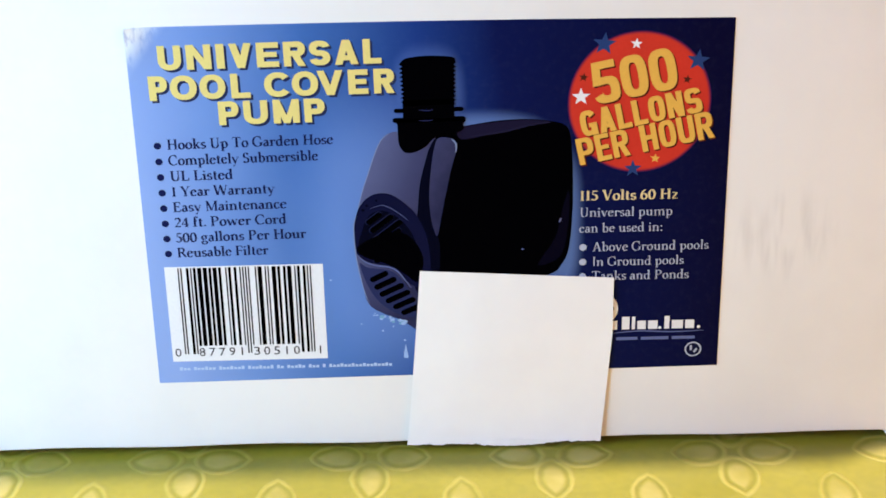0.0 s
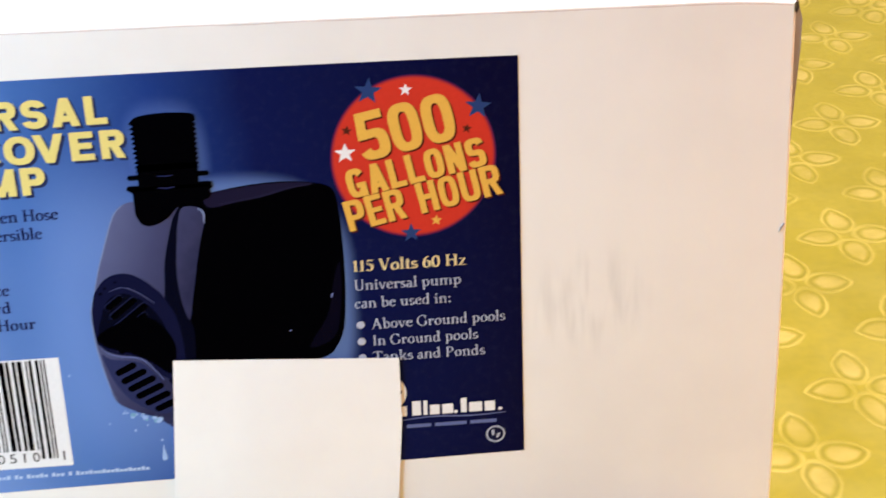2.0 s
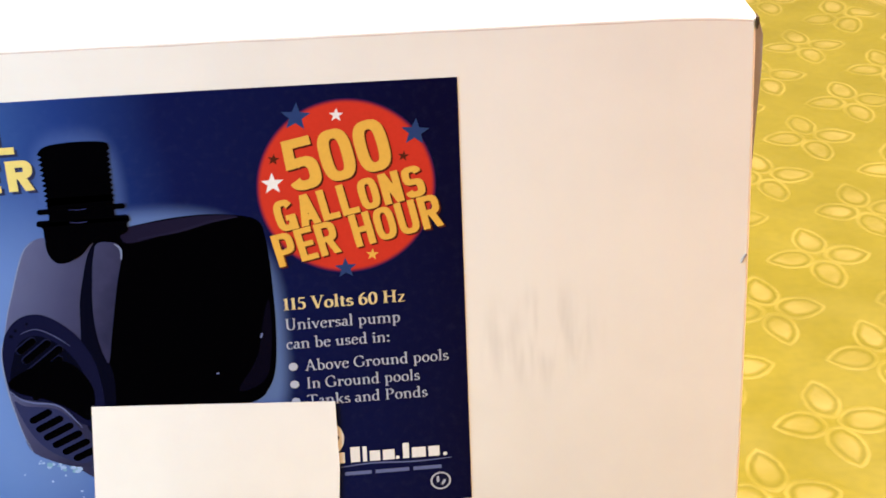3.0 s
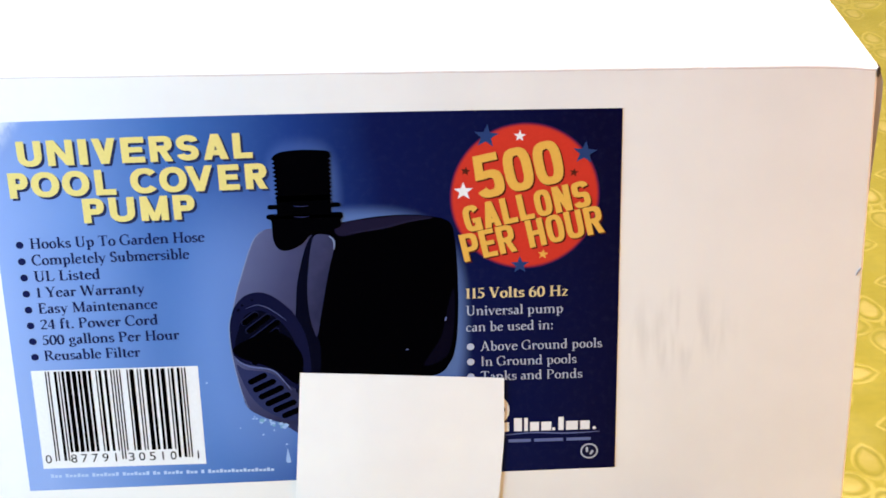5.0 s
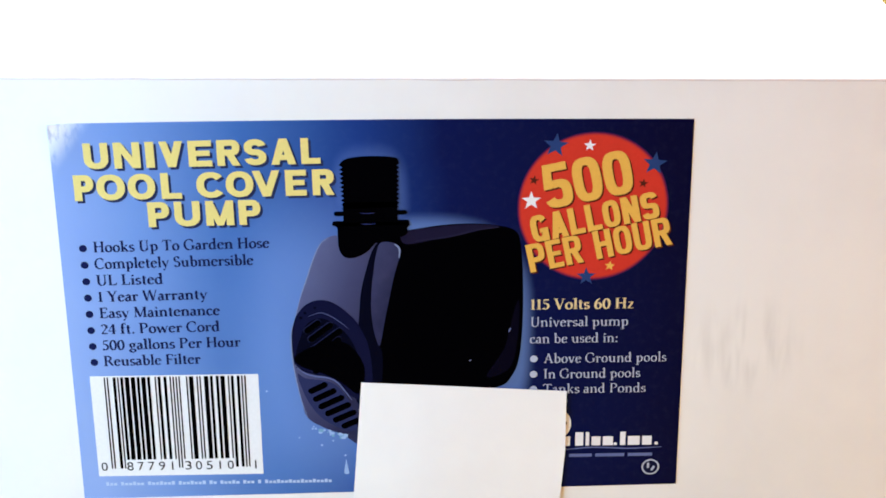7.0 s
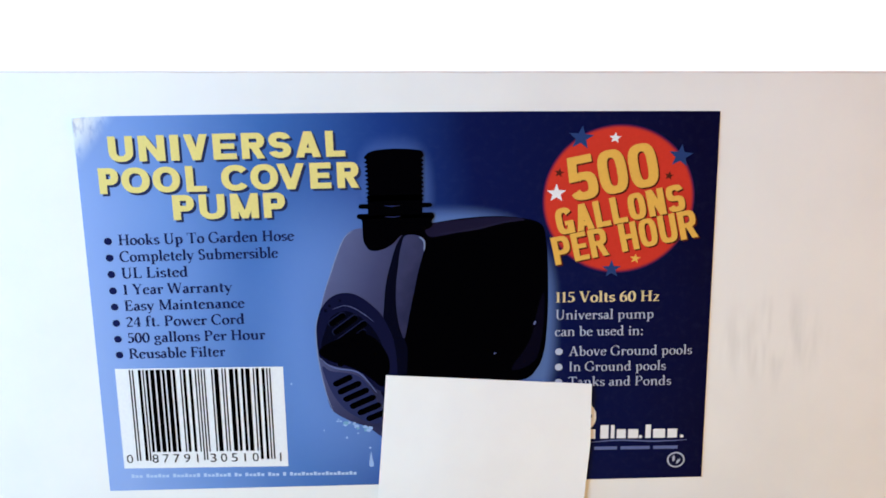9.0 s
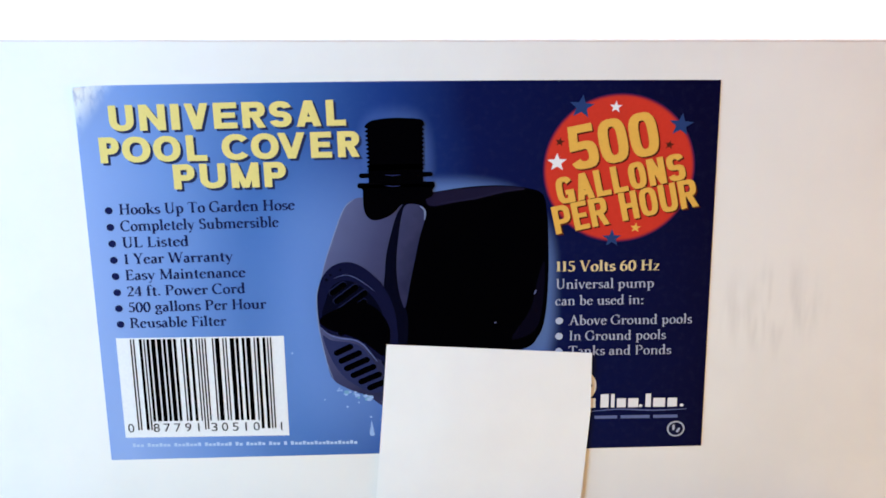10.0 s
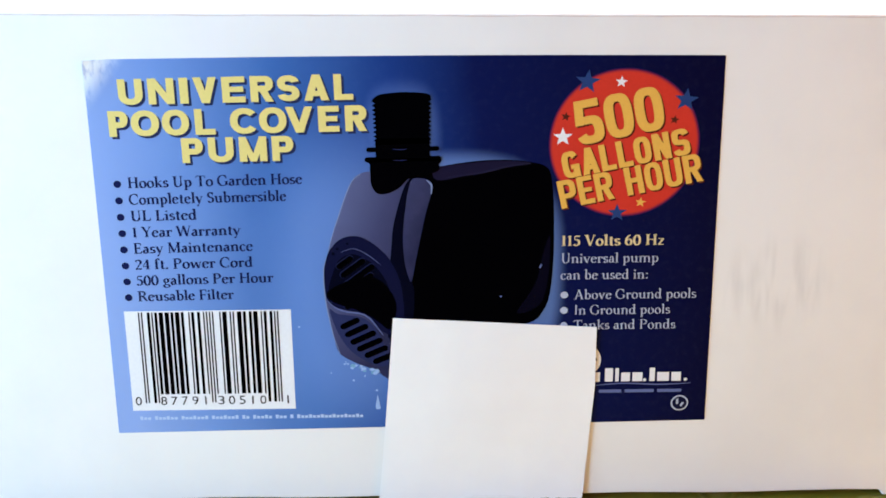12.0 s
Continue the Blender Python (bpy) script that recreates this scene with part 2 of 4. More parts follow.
def block(x0, x1, y0, y1, z0, z1, bevel=0.0, bm=None):
    bm = bm or bmesh.new()
    vs = bmesh.ops.create_cube(bm, size=1)["verts"]
    for v in vs:
        v.co = ((x0 + x1) / 2 + v.co.x * (x1 - x0), (y0 + y1) / 2 + v.co.y * (y1 - y0), (z0 + z1) / 2 + v.co.z * (z1 - z0))
    if bevel:
        bmesh.ops.bevel(bm, geom=bm.edges[:], offset=bevel, segments=3, profile=0.5, affect="EDGES")
    return bm


def slab(outline, y_front, y_back):
    """A flat plate from an outline of (x, z) in metres, standing between two depths."""
    bm = bmesh.new()
    f = bm.faces.new([bm.verts.new((x, y_front, z)) for x, z in outline])
    if abs(y_back - y_front) > 1e-9:
        r = bmesh.ops.extrude_face_region(bm, geom=[f])
        for v in r["geom"]:
            if isinstance(v, bmesh.types.BMVert):
                v.co.y = y_back
    bmesh.ops.triangulate(bm, faces=[q for q in bm.faces if len(q.verts) > 4])
    return bm


def thicken(bm, by):
    """Give an open sheet a second skin, moved by the vector, and close its rim."""
    r = bmesh.ops.extrude_face_region(bm, geom=bm.faces[:], use_keep_orig=True)
    bmesh.ops.translate(bm, vec=by, verts=[v for v in r["geom"] if isinstance(v, bmesh.types.BMVert)])


def curve_through(points, steps=6, closed=True):
    """A smooth line through a few design points, given in millimetres."""
    out, n = [], len(points)
    for i in range(n if closed else n - 1):
        def at(k):
            return Vector(points[k % n] if closed else points[max(0, min(n - 1, k))])
        a, b, c, d = at(i - 1), at(i), at(i + 1), at(i + 2)
        for s in range(steps):
            t = s / steps
            out.append(tuple(0.5 * (2 * b + (c - a) * t + (2 * a - 5 * b + 4 * c - d) * t * t + (3 * b - a - 3 * c + d) * t ** 3)))
    if not closed:
        out.append(tuple(points[-1]))
    return out


PRINT = -0.00012          # front of the label's paper
STEP = 0.00003            # one layer of ink


def layer(k):
    return PRINT - STEP * k


def shape(name, outline, k, material, parent, label=""):
    """A printed shape on the label, its outline in millimetres."""
    return part(name, slab([(x / 1000, z / 1000) for x, z in outline], layer(k), layer(k) + 0.00001), material, parent, label)


def stroke(points, width):
    """The outline of a tapered printed line through points, in millimetres."""
    line = [Vector(p) for p in curve_through(points, 5, False)]
    left, right = [], []
    for i, p in enumerate(line):
        d = (line[min(i + 1, len(line) - 1)] - line[max(i - 1, 0)]).normalized()
        w = width * (0.35 + 0.65 * math.sin(math.pi * (i + 0.5) / len(line))) / 2
        n = Vector((-d.y, d.x)) * w
        left.append(tuple(p + n))
        right.append(tuple(p - n))
    return left + right[::-1]


def capsule(cx, cz, length, width, degrees):
    a, pts = radians(degrees), []
    for s in range(14):
        t = -math.pi / 2 + math.pi * s / 6 if s < 7 else math.pi / 2 + math.pi * (s - 7) / 6
        px = (length - width) / 2 * (1 if s < 7 else -1) + width / 2 * math.cos(t)
        pz = width / 2 * math.sin(t)
        pts.append((cx + px * math.cos(a) - pz * math.sin(a), cz + px * math.sin(a) + pz * math.cos(a)))
    return pts


def disc(cx, cz, rx, rz=None, n=64):
    rz = rz or rx
    return [(cx + rx * math.cos(2 * math.pi * i / n), cz + rz * math.sin(2 * math.pi * i / n)) for i in range(n)]


def star(cx, cz, r, turn=0.0):
    return [(cx + (r if i % 2 == 0 else r * 0.42) * math.sin(radians(36 * i + turn)),
             cz + (r if i % 2 == 0 else r * 0.42) * math.cos(radians(36 * i + turn))) for i in range(10)]


def bar(x0, x1, z0, z1):
    return [(x0, z0), (x1, z0), (x1, z1), (x0, z1)]


def arc(cx, cz, rx, rz, a0, a1, power=2.0):
    """Points along an ellipse, or a squarer curve for a power above two, between two angles in degrees."""
    n = max(4, round(abs(a1 - a0) / 14))
    out = []
    for i in range(n + 1):
        t = radians(a0 + (a1 - a0) * i / n)
        c, d = math.cos(t), math.sin(t)
        out.append((cx + rx * math.copysign(abs(c) ** (2 / power), c), cz + rz * math.copysign(abs(d) ** (2 / power), d)))
    return out


def ribbon(one, two):
    """Four-cornered pieces between two lines of as many points."""
    return [(one[i], two[i], two[i + 1], one[i + 1]) for i in range(len(one) - 1)]


def typeset(name, strokes, k, material, parent, place, label=""):
    """One printed mesh from strokes (each a list of flat pieces); place maps (x, z) to millimetres on the label."""
    verts, faces = [], []
    for q, pieces in strokes:
        for piece in pieces:
            faces.append(tuple(range(len(verts), len(verts) + len(piece))))
            verts += [(px / 1000, layer(k) - 0.000003 * q, pz / 1000) for px, pz in (place(*p) for p in piece)]
    me = bpy.data.meshes.new(name)
    me.from_pydata(verts, [], faces)
    me.materials.append(material)
    ob = new(name, me)
    ob.parent = parent
    if label:
        tagged(ob, label)
    return ob


def poster_letter(c, w, h, s, b, power=2.2):
    """A heavy sans-serif capital or figure, w wide and h high, with stems s and bars b thick."""
    def rect(x0, z0, x1, z1):
        return [((x0, z0), (x1, z0), (x1, z1), (x0, z1))]
    def lean(x0, z0, x1, z1, t=s * 1.02):
        return [((x0 - t / 2, z0), (x0 + t / 2, z0), (x1 + t / 2, z1), (x1 - t / 2, z1))]
    def ring(cx, cz, rx, rz, a0=0, a1=360, tz=b):
        return ribbon(arc(cx, cz, rx, rz, a0, a1, power), arc(cx, cz, rx - s, rz - tz, a0, a1, power))
    def bowl(r, base):
        x = max(s, w - r * 1.05)
        return [rect(0, h - b, x, h), rect(0, base, x, base + b), ring(x, (h + base) / 2, w - x, (h - base) / 2, -90, 90)]
    stem, r = rect(0, 0, s, h), (h + b) / 4
    bars = [rect(0, h - b, w, h), rect(0, h * 0.5 - b * 0.42, w * 0.92, h * 0.5 + b * 0.5), rect(0, 0, w, b)]
    m, t = w / 2, s * 1.02
    made = {
        "U": lambda: [rect(0, h * 0.4, s, h), rect(w - s, h * 0.4, w, h), ring(m, h * 0.4, m, h * 0.4, 180, 360)],
        "N": lambda: [stem, rect(w - s, 0, w, h), lean(t / 2, h, w - t / 2, 0, t * 1.05)],
        "I": lambda: [rect(0, 0, w, h)],
        "V": lambda: [lean(t / 2, h, m, 0), lean(w - t / 2, h, m, 0)],
        "A": lambda: [lean(t / 2, 0, m, h), lean(w - t / 2, 0, m, h), rect(w * 0.2, h * 0.17, w * 0.8, h * 0.17 + b * 0.9)],
        "E": lambda: [stem] + bars,
        "L": lambda: [stem, bars[2]],
        "H": lambda: [stem, rect(w - s, 0, w, h), rect(0, h * 0.5 - b * 0.45, w, h * 0.5 + b * 0.55)],
        "M": lambda: [stem, rect(w - s, 0, w, h), lean(t / 2, h, m, 0, t * 0.85), lean(w - t / 2, h, m, 0, t * 0.85)],
        "P": lambda: [stem] + bowl(h * 0.30, h * 0.34),
        "R": lambda: [stem] + bowl(h * 0.28, h * 0.40) + [lean(m + s * 0.05, h * 0.5, w - t * 0.5, 0)],
        "O": lambda: [ring(m, h / 2, m, h / 2)],
        "0": lambda: [ring(m, h / 2, m, h / 2)],
        "C": lambda: [ring(m * 1.06, h / 2, m * 1.06, h / 2, 38, 322)],
        "G": lambda: [ring(m, h / 2, m, h / 2, 32, 332), rect(m, h * 0.32, w, h * 0.32 + b * 0.9), rect(w - s, 0, w, h * 0.4)],
        "S": lambda: [ring(m, h - r, m, r, 12, 270), ring(m, r, m, r, -168, 90)],
        "5": lambda: [rect(w * 0.10, h - b, w * 0.94, h), [((w * 0.10, h), (w * 0.02, h * 0.44), (w * 0.02 + s * 0.9, h * 0.44), (w * 0.10 + s * 0.9, h))],
                      ring(m, h * 0.315, m, h * 0.315, -160, 128)],
    }
    return made[c]()


def poster(name, c, x0, z0, w, cap, s, b, k, material, parent, angle=0.0, shift=(0.0, 0.0), power=2.2):
    """A poster letter standing at (x0, z0) on a base line that climbs by an angle."""
    ca, sa = math.cos(radians(angle)), math.sin(radians(angle))
    def place(x, z):
        return x0 + shift[0] + x * ca - z * sa, z0 + shift[1] + x * sa + z * ca
    return typeset(name, list(enumerate(poster_letter(c, w, cap, s, b, power))), k, material, parent, place)


def book_face(thin, thick):
    """Old-style book letters: strokes of a broad pen with slab feet; capitals are one unit high."""
    face = {}

    def pen(points, width=None):
        one, two = [], []
        for i, p in enumerate(points):
            q, o = points[min(i + 1, len(points) - 1)], points[max(i - 1, 0)]
            dx, dz = q[0] - o[0], q[1] - o[1]
            long = math.hypot(dx, dz) or 1.0
            w = (width or thin + (thick - thin) * abs(math.sin(math.atan2(dz, dx) - 0.22)) ** 1.3) / 2
            one.append((p[0] - dz / long * w, p[1] + dx / long * w))
            two.append((p[0] + dz / long * w, p[1] - dx / long * w))
        return ribbon(one, two)

    def upright(x, z0, z1, feet="", width=0.0):
        """A stem with serifs: b at the foot, t across the head, l a flag at the head's left."""
        h, f = (width or thick) / 2, thin
        out = [((x - h, z0), (x + h, z0), (x + h, z1), (x - h, z1))]
        if "b" in feet:
            out.append(((x - h - 0.09, z0), (x + h + 0.09, z0), (x + h + 0.03, z0 + f), (x - h - 0.03, z0 + f)))
        if "t" in feet:
            out.append(((x - h - 0.03, z1 - f), (x + h + 0.03, z1 - f), (x + h + 0.09, z1), (x - h - 0.09, z1)))
        if "l" in feet:
            out.append(((x - h - 0.11, z1 - 0.09), (x - h, z1 - 0.12), (x + h, z1), (x - h, z1)))
        return out

    def bend(cx, cz, rx, rz, a0, a1):
        return pen(arc(cx, cz, rx, rz, a0, a1))

    def line_to(x0, z0, x1, z1, width=None):
        return pen([(x0, z0), (x1, z1)], width)

    def dot(x, z, r):
        return [tuple(arc(x, z, r, r, 0, 330))]

    def glyph(c, width, *strokes):
        face[c] = (width, strokes)

    def arch(x):
        return bend(x, 0.40, 0.17, 0.22, 0, 150)

    glyph(" ", 0.30)
    glyph("H", 0.90, upright(0.19, 0, 1, "tb"), upright(0.71, 0, 1, "tb"), line_to(0.19, 0.52, 0.71, 0.52))
    glyph("U", 0.86, upright(0.19, 0.3, 1, "t"), bend(0.43, 0.32, 0.24, 0.31, 180, 360), upright(0.67, 0.3, 1, "t", 0.08))
    glyph("T", 0.76, upright(0.38, 0, 0.97, "b"), line_to(0.04, 0.965, 0.72, 0.965, 0.07), line_to(0.06, 0.97, 0.04, 0.78, 0.05), line_to(0.70, 0.97, 0.72, 0.78, 0.05))
    glyph("G", 0.88, bend(0.45, 0.5, 0.37, 0.49, 48, 330), upright(0.72, 0.08, 0.42, "t"), line_to(0.71, 0.68, 0.70, 0.97, 0.06))
    glyph("C", 0.80, bend(0.45, 0.5, 0.37, 0.49, 48, 315), line_to(0.71, 0.68, 0.70, 0.97, 0.06))
    glyph("S", 0.60, bend(0.30, 0.74, 0.18, 0.23, 20, 270), bend(0.30, 0.26, 0.20, 0.24, -160, 90), line_to(0.48, 0.72, 0.48, 0.96, 0.05))
    glyph("L", 0.70, upright(0.19, 0, 1, "tb"), line_to(0.19, 0.03, 0.62, 0.03, 0.085), line_to(0.60, 0.03, 0.64, 0.24, 0.085))
    glyph("Y", 0.78, line_to(0.12, 1, 0.39, 0.44), line_to(0.68, 1, 0.41, 0.44, 0.07), upright(0.40, 0, 0.48, "b"), line_to(0, 0.975, 0.27, 0.975, 0.05), line_to(0.56, 0.975, 0.79, 0.975, 0.05))
    glyph("W", 1.16, line_to(0.10, 1, 0.34, 0), line_to(0.34, 0, 0.57, 1, 0.07), line_to(0.57, 1, 0.82, 0), line_to(0.82, 0, 1.06, 1, 0.07), line_to(0, 0.975, 0.24, 0.975, 0.05), line_to(0.95, 0.975, 1.16, 0.975, 0.05))
    glyph("E", 0.72, upright(0.19, 0, 1, "tb"), line_to(0.19, 0.97, 0.60, 0.97, 0.085), line_to(0.19, 0.52, 0.50, 0.52, 0.085), line_to(0.19, 0.03, 0.62, 0.03, 0.085),
          line_to(0.59, 0.98, 0.61, 0.78, 0.07), line_to(0.60, 0.03, 0.65, 0.24, 0.085), line_to(0.50, 0.63, 0.50, 0.41, 0.07))
    glyph("F", 0.66, upright(0.19, 0, 1, "tb"), line_to(0.19, 0.97, 0.60, 0.97, 0.085), line_to(0.19, 0.50, 0.50, 0.50, 0.085), line_to(0.59, 0.98, 0.61, 0.76, 0.07), line_to(0.50, 0.61, 0.50, 0.39, 0.07))
    glyph("M", 1.06, upright(0.16, 0, 1, "tb", 0.08), line_to(0.17, 1, 0.51, 0.04), line_to(0.51, 0.04, 0.86, 1, 0.07), upright(0.87, 0, 1, "tb"))
    glyph("P", 0.72, upright(0.19, 0, 1, "tb"), line_to(0.19, 0.97, 0.36, 0.97), bend(0.36, 0.73, 0.25, 0.24, -90, 90), line_to(0.19, 0.49, 0.36, 0.49))
    glyph("R", 0.82, upright(0.19, 0, 1, "tb"), line_to(0.19, 0.97, 0.36, 0.97), bend(0.36, 0.74, 0.23, 0.23, -90, 90), line_to(0.19, 0.51, 0.36, 0.51), line_to(0.40, 0.52, 0.74, 0.03))
    glyph("A", 0.86, line_to(0.14, 0, 0.42, 1, 0.07), line_to(0.42, 1, 0.72, 0), line_to(0.24, 0.35, 0.60, 0.35, 0.06), line_to(0, 0.025, 0.26, 0.025, 0.05), line_to(0.57, 0.025, 0.87, 0.025, 0.05))
    glyph("I", 0.40, upright(0.20, 0, 1, "tb"))
    glyph("V", 0.80, line_to(0.13, 1, 0.42, 0), line_to(0.42, 0, 0.69, 1, 0.07), line_to(0, 0.975, 0.28, 0.975, 0.05), line_to(0.57, 0.975, 0.80, 0.975, 0.05))
    glyph("a", 0.54, upright(0.38, 0.04, 0.42), bend(0.25, 0.42, 0.13, 0.19, 0, 155), bend(0.23, 0.18, 0.14, 0.165, 60, 330), line_to(0.37, 0.06, 0.52, 0.03, 0.06))
    glyph("b", 0.64, upright(0.17, 0.02, 1.04, "l"), bend(0.34, 0.31, 0.20, 0.30, -140, 140))
    glyph("c", 0.52, bend(0.29, 0.31, 0.20, 0.30, 50, 320), dot(0.42, 0.50, 0.06))
    glyph("d", 0.66, bend(0.29, 0.31, 0.20, 0.30, 40, 320), upright(0.47, 0, 1.04, "l"), line_to(0.47, 0.03, 0.62, 0.03, 0.05))
    glyph("e", 0.56, bend(0.29, 0.31, 0.20, 0.30, 15, 325), line_to(0.10, 0.37, 0.49, 0.40, 0.055))
    glyph("f", 0.42, upright(0.18, 0, 0.8, "b"), bend(0.31, 0.80, 0.13, 0.21, 50, 180), line_to(0.04, 0.60, 0.38, 0.60, 0.06), dot(0.41, 0.94, 0.06))
    glyph("g", 0.60, bend(0.28, 0.42, 0.16, 0.18, 0, 360), bend(0.30, -0.11, 0.21, 0.15, 0, 360), line_to(0.16, 0.26, 0.20, 0.04, 0.08), line_to(0.40, 0.57, 0.58, 0.60, 0.07))
    glyph("h", 0.70, upright(0.17, 0, 1.04, "lb"), arch(0.36), upright(0.53, 0, 0.42, "b"))
    glyph("i", 0.34, upright(0.17, 0, 0.62, "lb"), dot(0.17, 0.86, 0.085))
    glyph("k", 0.66, upright(0.17, 0, 1.04, "lb"), line_to(0.20, 0.26, 0.50, 0.60, 0.06), line_to(0.29, 0.38, 0.55, 0.02), line_to(0.46, 0.025, 0.66, 0.025, 0.05), line_to(0.39, 0.605, 0.61, 0.605, 0.05))
    glyph("l", 0.34, upright(0.17, 0, 1.04, "lb"))
    glyph("m", 1.06, upright(0.17, 0, 0.62, "lb"), arch(0.36), upright(0.53, 0, 0.42, "b"), arch(0.72), upright(0.89, 0, 0.42, "b"))
    glyph("n", 0.70, upright(0.17, 0, 0.62, "lb"), arch(0.36), upright(0.53, 0, 0.42, "b"))
    glyph("o", 0.60, bend(0.30, 0.31, 0.21, 0.30, 0, 360))
    glyph("p", 0.66, upright(0.18, -0.32, 0.62, "lb"), bend(0.35, 0.31, 0.20, 0.30, -140, 140))
    glyph("r", 0.50, upright(0.17, 0, 0.62, "lb"), bend(0.33, 0.42, 0.14, 0.17, 40, 170), dot(0.42, 0.52, 0.075))
    glyph("s", 0.46, bend(0.23, 0.46, 0.13, 0.145, 20, 270), bend(0.23, 0.165, 0.15, 0.145, -160, 90))
    glyph("t", 0.42, upright(0.19, 0.1, 0.82), line_to(0.05, 0.60, 0.38, 0.60, 0.06), bend(0.30, 0.14, 0.11, 0.12, 180, 310))
    glyph("u", 0.70, upright(0.17, 0.2, 0.62, "l"), bend(0.34, 0.22, 0.17, 0.19, 190, 340), upright(0.52, 0, 0.62, "l"), line_to(0.52, 0.03, 0.67, 0.03, 0.05))
    glyph("v", 0.60, line_to(0.10, 0.62, 0.31, 0), line_to(0.31, 0, 0.50, 0.62, 0.06), line_to(0, 0.605, 0.21, 0.605, 0.05), line_to(0.41, 0.605, 0.60, 0.605, 0.05))
    glyph("w", 0.90, line_to(0.10, 0.62, 0.28, 0), line_to(0.28, 0, 0.45, 0.60, 0.06), line_to(0.45, 0.60, 0.64, 0), line_to(0.64, 0, 0.80, 0.62, 0.06), line_to(0, 0.605, 0.20, 0.605, 0.05), line_to(0.71, 0.605, 0.90, 0.605, 0.05))
    glyph("y", 0.62, line_to(0.10, 0.62, 0.32, 0.04), line_to(0.52, 0.62, 0.22, -0.26, 0.06), dot(0.17, -0.24, 0.07), line_to(0, 0.605, 0.21, 0.605, 0.05), line_to(0.42, 0.605, 0.62, 0.605, 0.05))
    glyph("z", 0.52, line_to(0.06, 0.59, 0.46, 0.59, 0.06), line_to(0.42, 0.60, 0.10, 0.02, 0.13), line_to(0.06, 0.03, 0.48, 0.03, 0.06))
    glyph("0", 0.60, bend(0.30, 0.47, 0.21, 0.46, 0, 360))
    glyph("1", 0.44, upright(0.22, 0, 0.95, "b"), line_to(0.08, 0.84, 0.22, 0.92, 0.06))
    glyph("2", 0.58, bend(0.28, 0.69, 0.19, 0.24, -30, 160), line_to(0.43, 0.58, 0.10, 0.06, 0.08), line_to(0.06, 0.06, 0.53, 0.06, 0.12))
    glyph("4", 0.60, line_to(0.38, 0.95, 0.05, 0.30, 0.06), line_to(0.03, 0.28, 0.57, 0.28, 0.08), upright(0.40, 0, 0.95, "b"))
    glyph("5", 0.56, line_to(0.15, 0.90, 0.50, 0.91, 0.11), line_to(0.15, 0.94, 0.13, 0.54, 0.06), bend(0.25, 0.30, 0.21, 0.27, -145, 115))
    glyph("6", 0.60, bend(0.30, 0.29, 0.20, 0.27, 0, 360), bend(0.46, 0.36, 0.36, 0.58, 95, 180))
    glyph(".", 0.28, dot(0.14, 0.07, 0.085))
    glyph(":", 0.30, dot(0.15, 0.07, 0.085), dot(0.15, 0.53, 0.085))
    return face


BOLD, LIGHT = book_face(0.07, 0.172), book_face(0.045, 0.122)


def book_line(name, words, x0, x1, z0, cap, k, material, parent, face, slope=0.0):
    """A line set in a book face from x0 to x1, its capitals cap high (millimetres), climbing by slope."""
    wide = sum(face[c][0] for c in words)
    strokes, at = [], 0.0
    for c in words:
        width, made = face[c]
        strokes += [(q, [tuple((px + at, pz) for px, pz in piece) for piece in pieces]) for q, pieces in enumerate(made)]
        at += width
    run = (x1 - x0) / wide
    return typeset(name, strokes, k, material, parent, lambda x, z: (x0 + x * run, z0 + z * cap + x * run * slope))


def lettering(name, words, x0, x1, z0, cap, k, material, parent):
    """Printed figures set with the built-in font: from x0 to x1 along the base line, cap high (millimetres)."""
    def flat(text):
        data = bpy.data.curves.new("type", "FONT")
        data.body, data.resolution_u = text, 4
        tmp = new("type", data)
        me = bpy.data.meshes.new_from_object(tmp.evaluated_get(bpy.context.evaluated_depsgraph_get()))
        bpy.data.objects.remove(tmp)
        bpy.data.curves.remove(data)
        return me
    ref = flat("H")
    base, top = min(v.co.y for v in ref.vertices), max(v.co.y for v in ref.vertices)
    bpy.data.meshes.remove(ref)
    me = flat(words)
    me.name = name
    lo, hi = min(v.co.x for v in me.vertices), max(v.co.x for v in me.vertices)
    for v in me.vertices:
        px, pz = x0 + (v.co.x - lo) * (x1 - x0) / (hi - lo), z0 + (v.co.y - base) * cap / (top - base)
        v.co = (px / 1000, layer(k), pz / 1000)
    me.materials.clear()
    me.materials.append(material)
    ob = new(name, me)
    ob.parent = parent
    return ob


# ---------------------------------------------------------------- the room
def structure(name, bm, material, label, category):
    return tagged(obj(name, bm, material), label, category, kind="structure")


structure("floor", block(-0.72, 2.1, -2.1, 2.1, -0.86, -0.76), FLOOR, "plain brown floor under the table", "floor")
structure("ceiling", block(-0.72, 2.1, -2.1, 2.1, 1.64, 1.74), CEIL, "plain white painted ceiling of the room", "ceiling")
structure("wall_north", block(-0.62, 2.0, 2.0, 2.1, -0.76, 1.64), WALL, "plain beige painted wall behind the table", "wall")
structure("wall_east", block(2.0, 2.1, -2.1, 2.1, -0.76, 1.64), WALL, "plain beige painted wall beside the table", "wall")
structure("wall_south", block(-0.62, 2.0, -2.1, -2.0, -0.76, 1.64), WALL, "plain beige painted wall before the table", "wall")
bm = block(-0.72, -0.62, -2.1, -0.50, -0.76, 1.64)
block(-0.72, -0.62, 0.0, 2.1, -0.76, 1.64, bm=bm)
block(-0.72, -0.62, -0.50, 0.0, -0.76, 0.09, bm=bm)
block(-0.72, -0.62, -0.50, 0.0, 0.49, 1.64, bm=bm)
structure("wall_west", bm, WALL, "plain beige painted wall with a window opening", "wall")

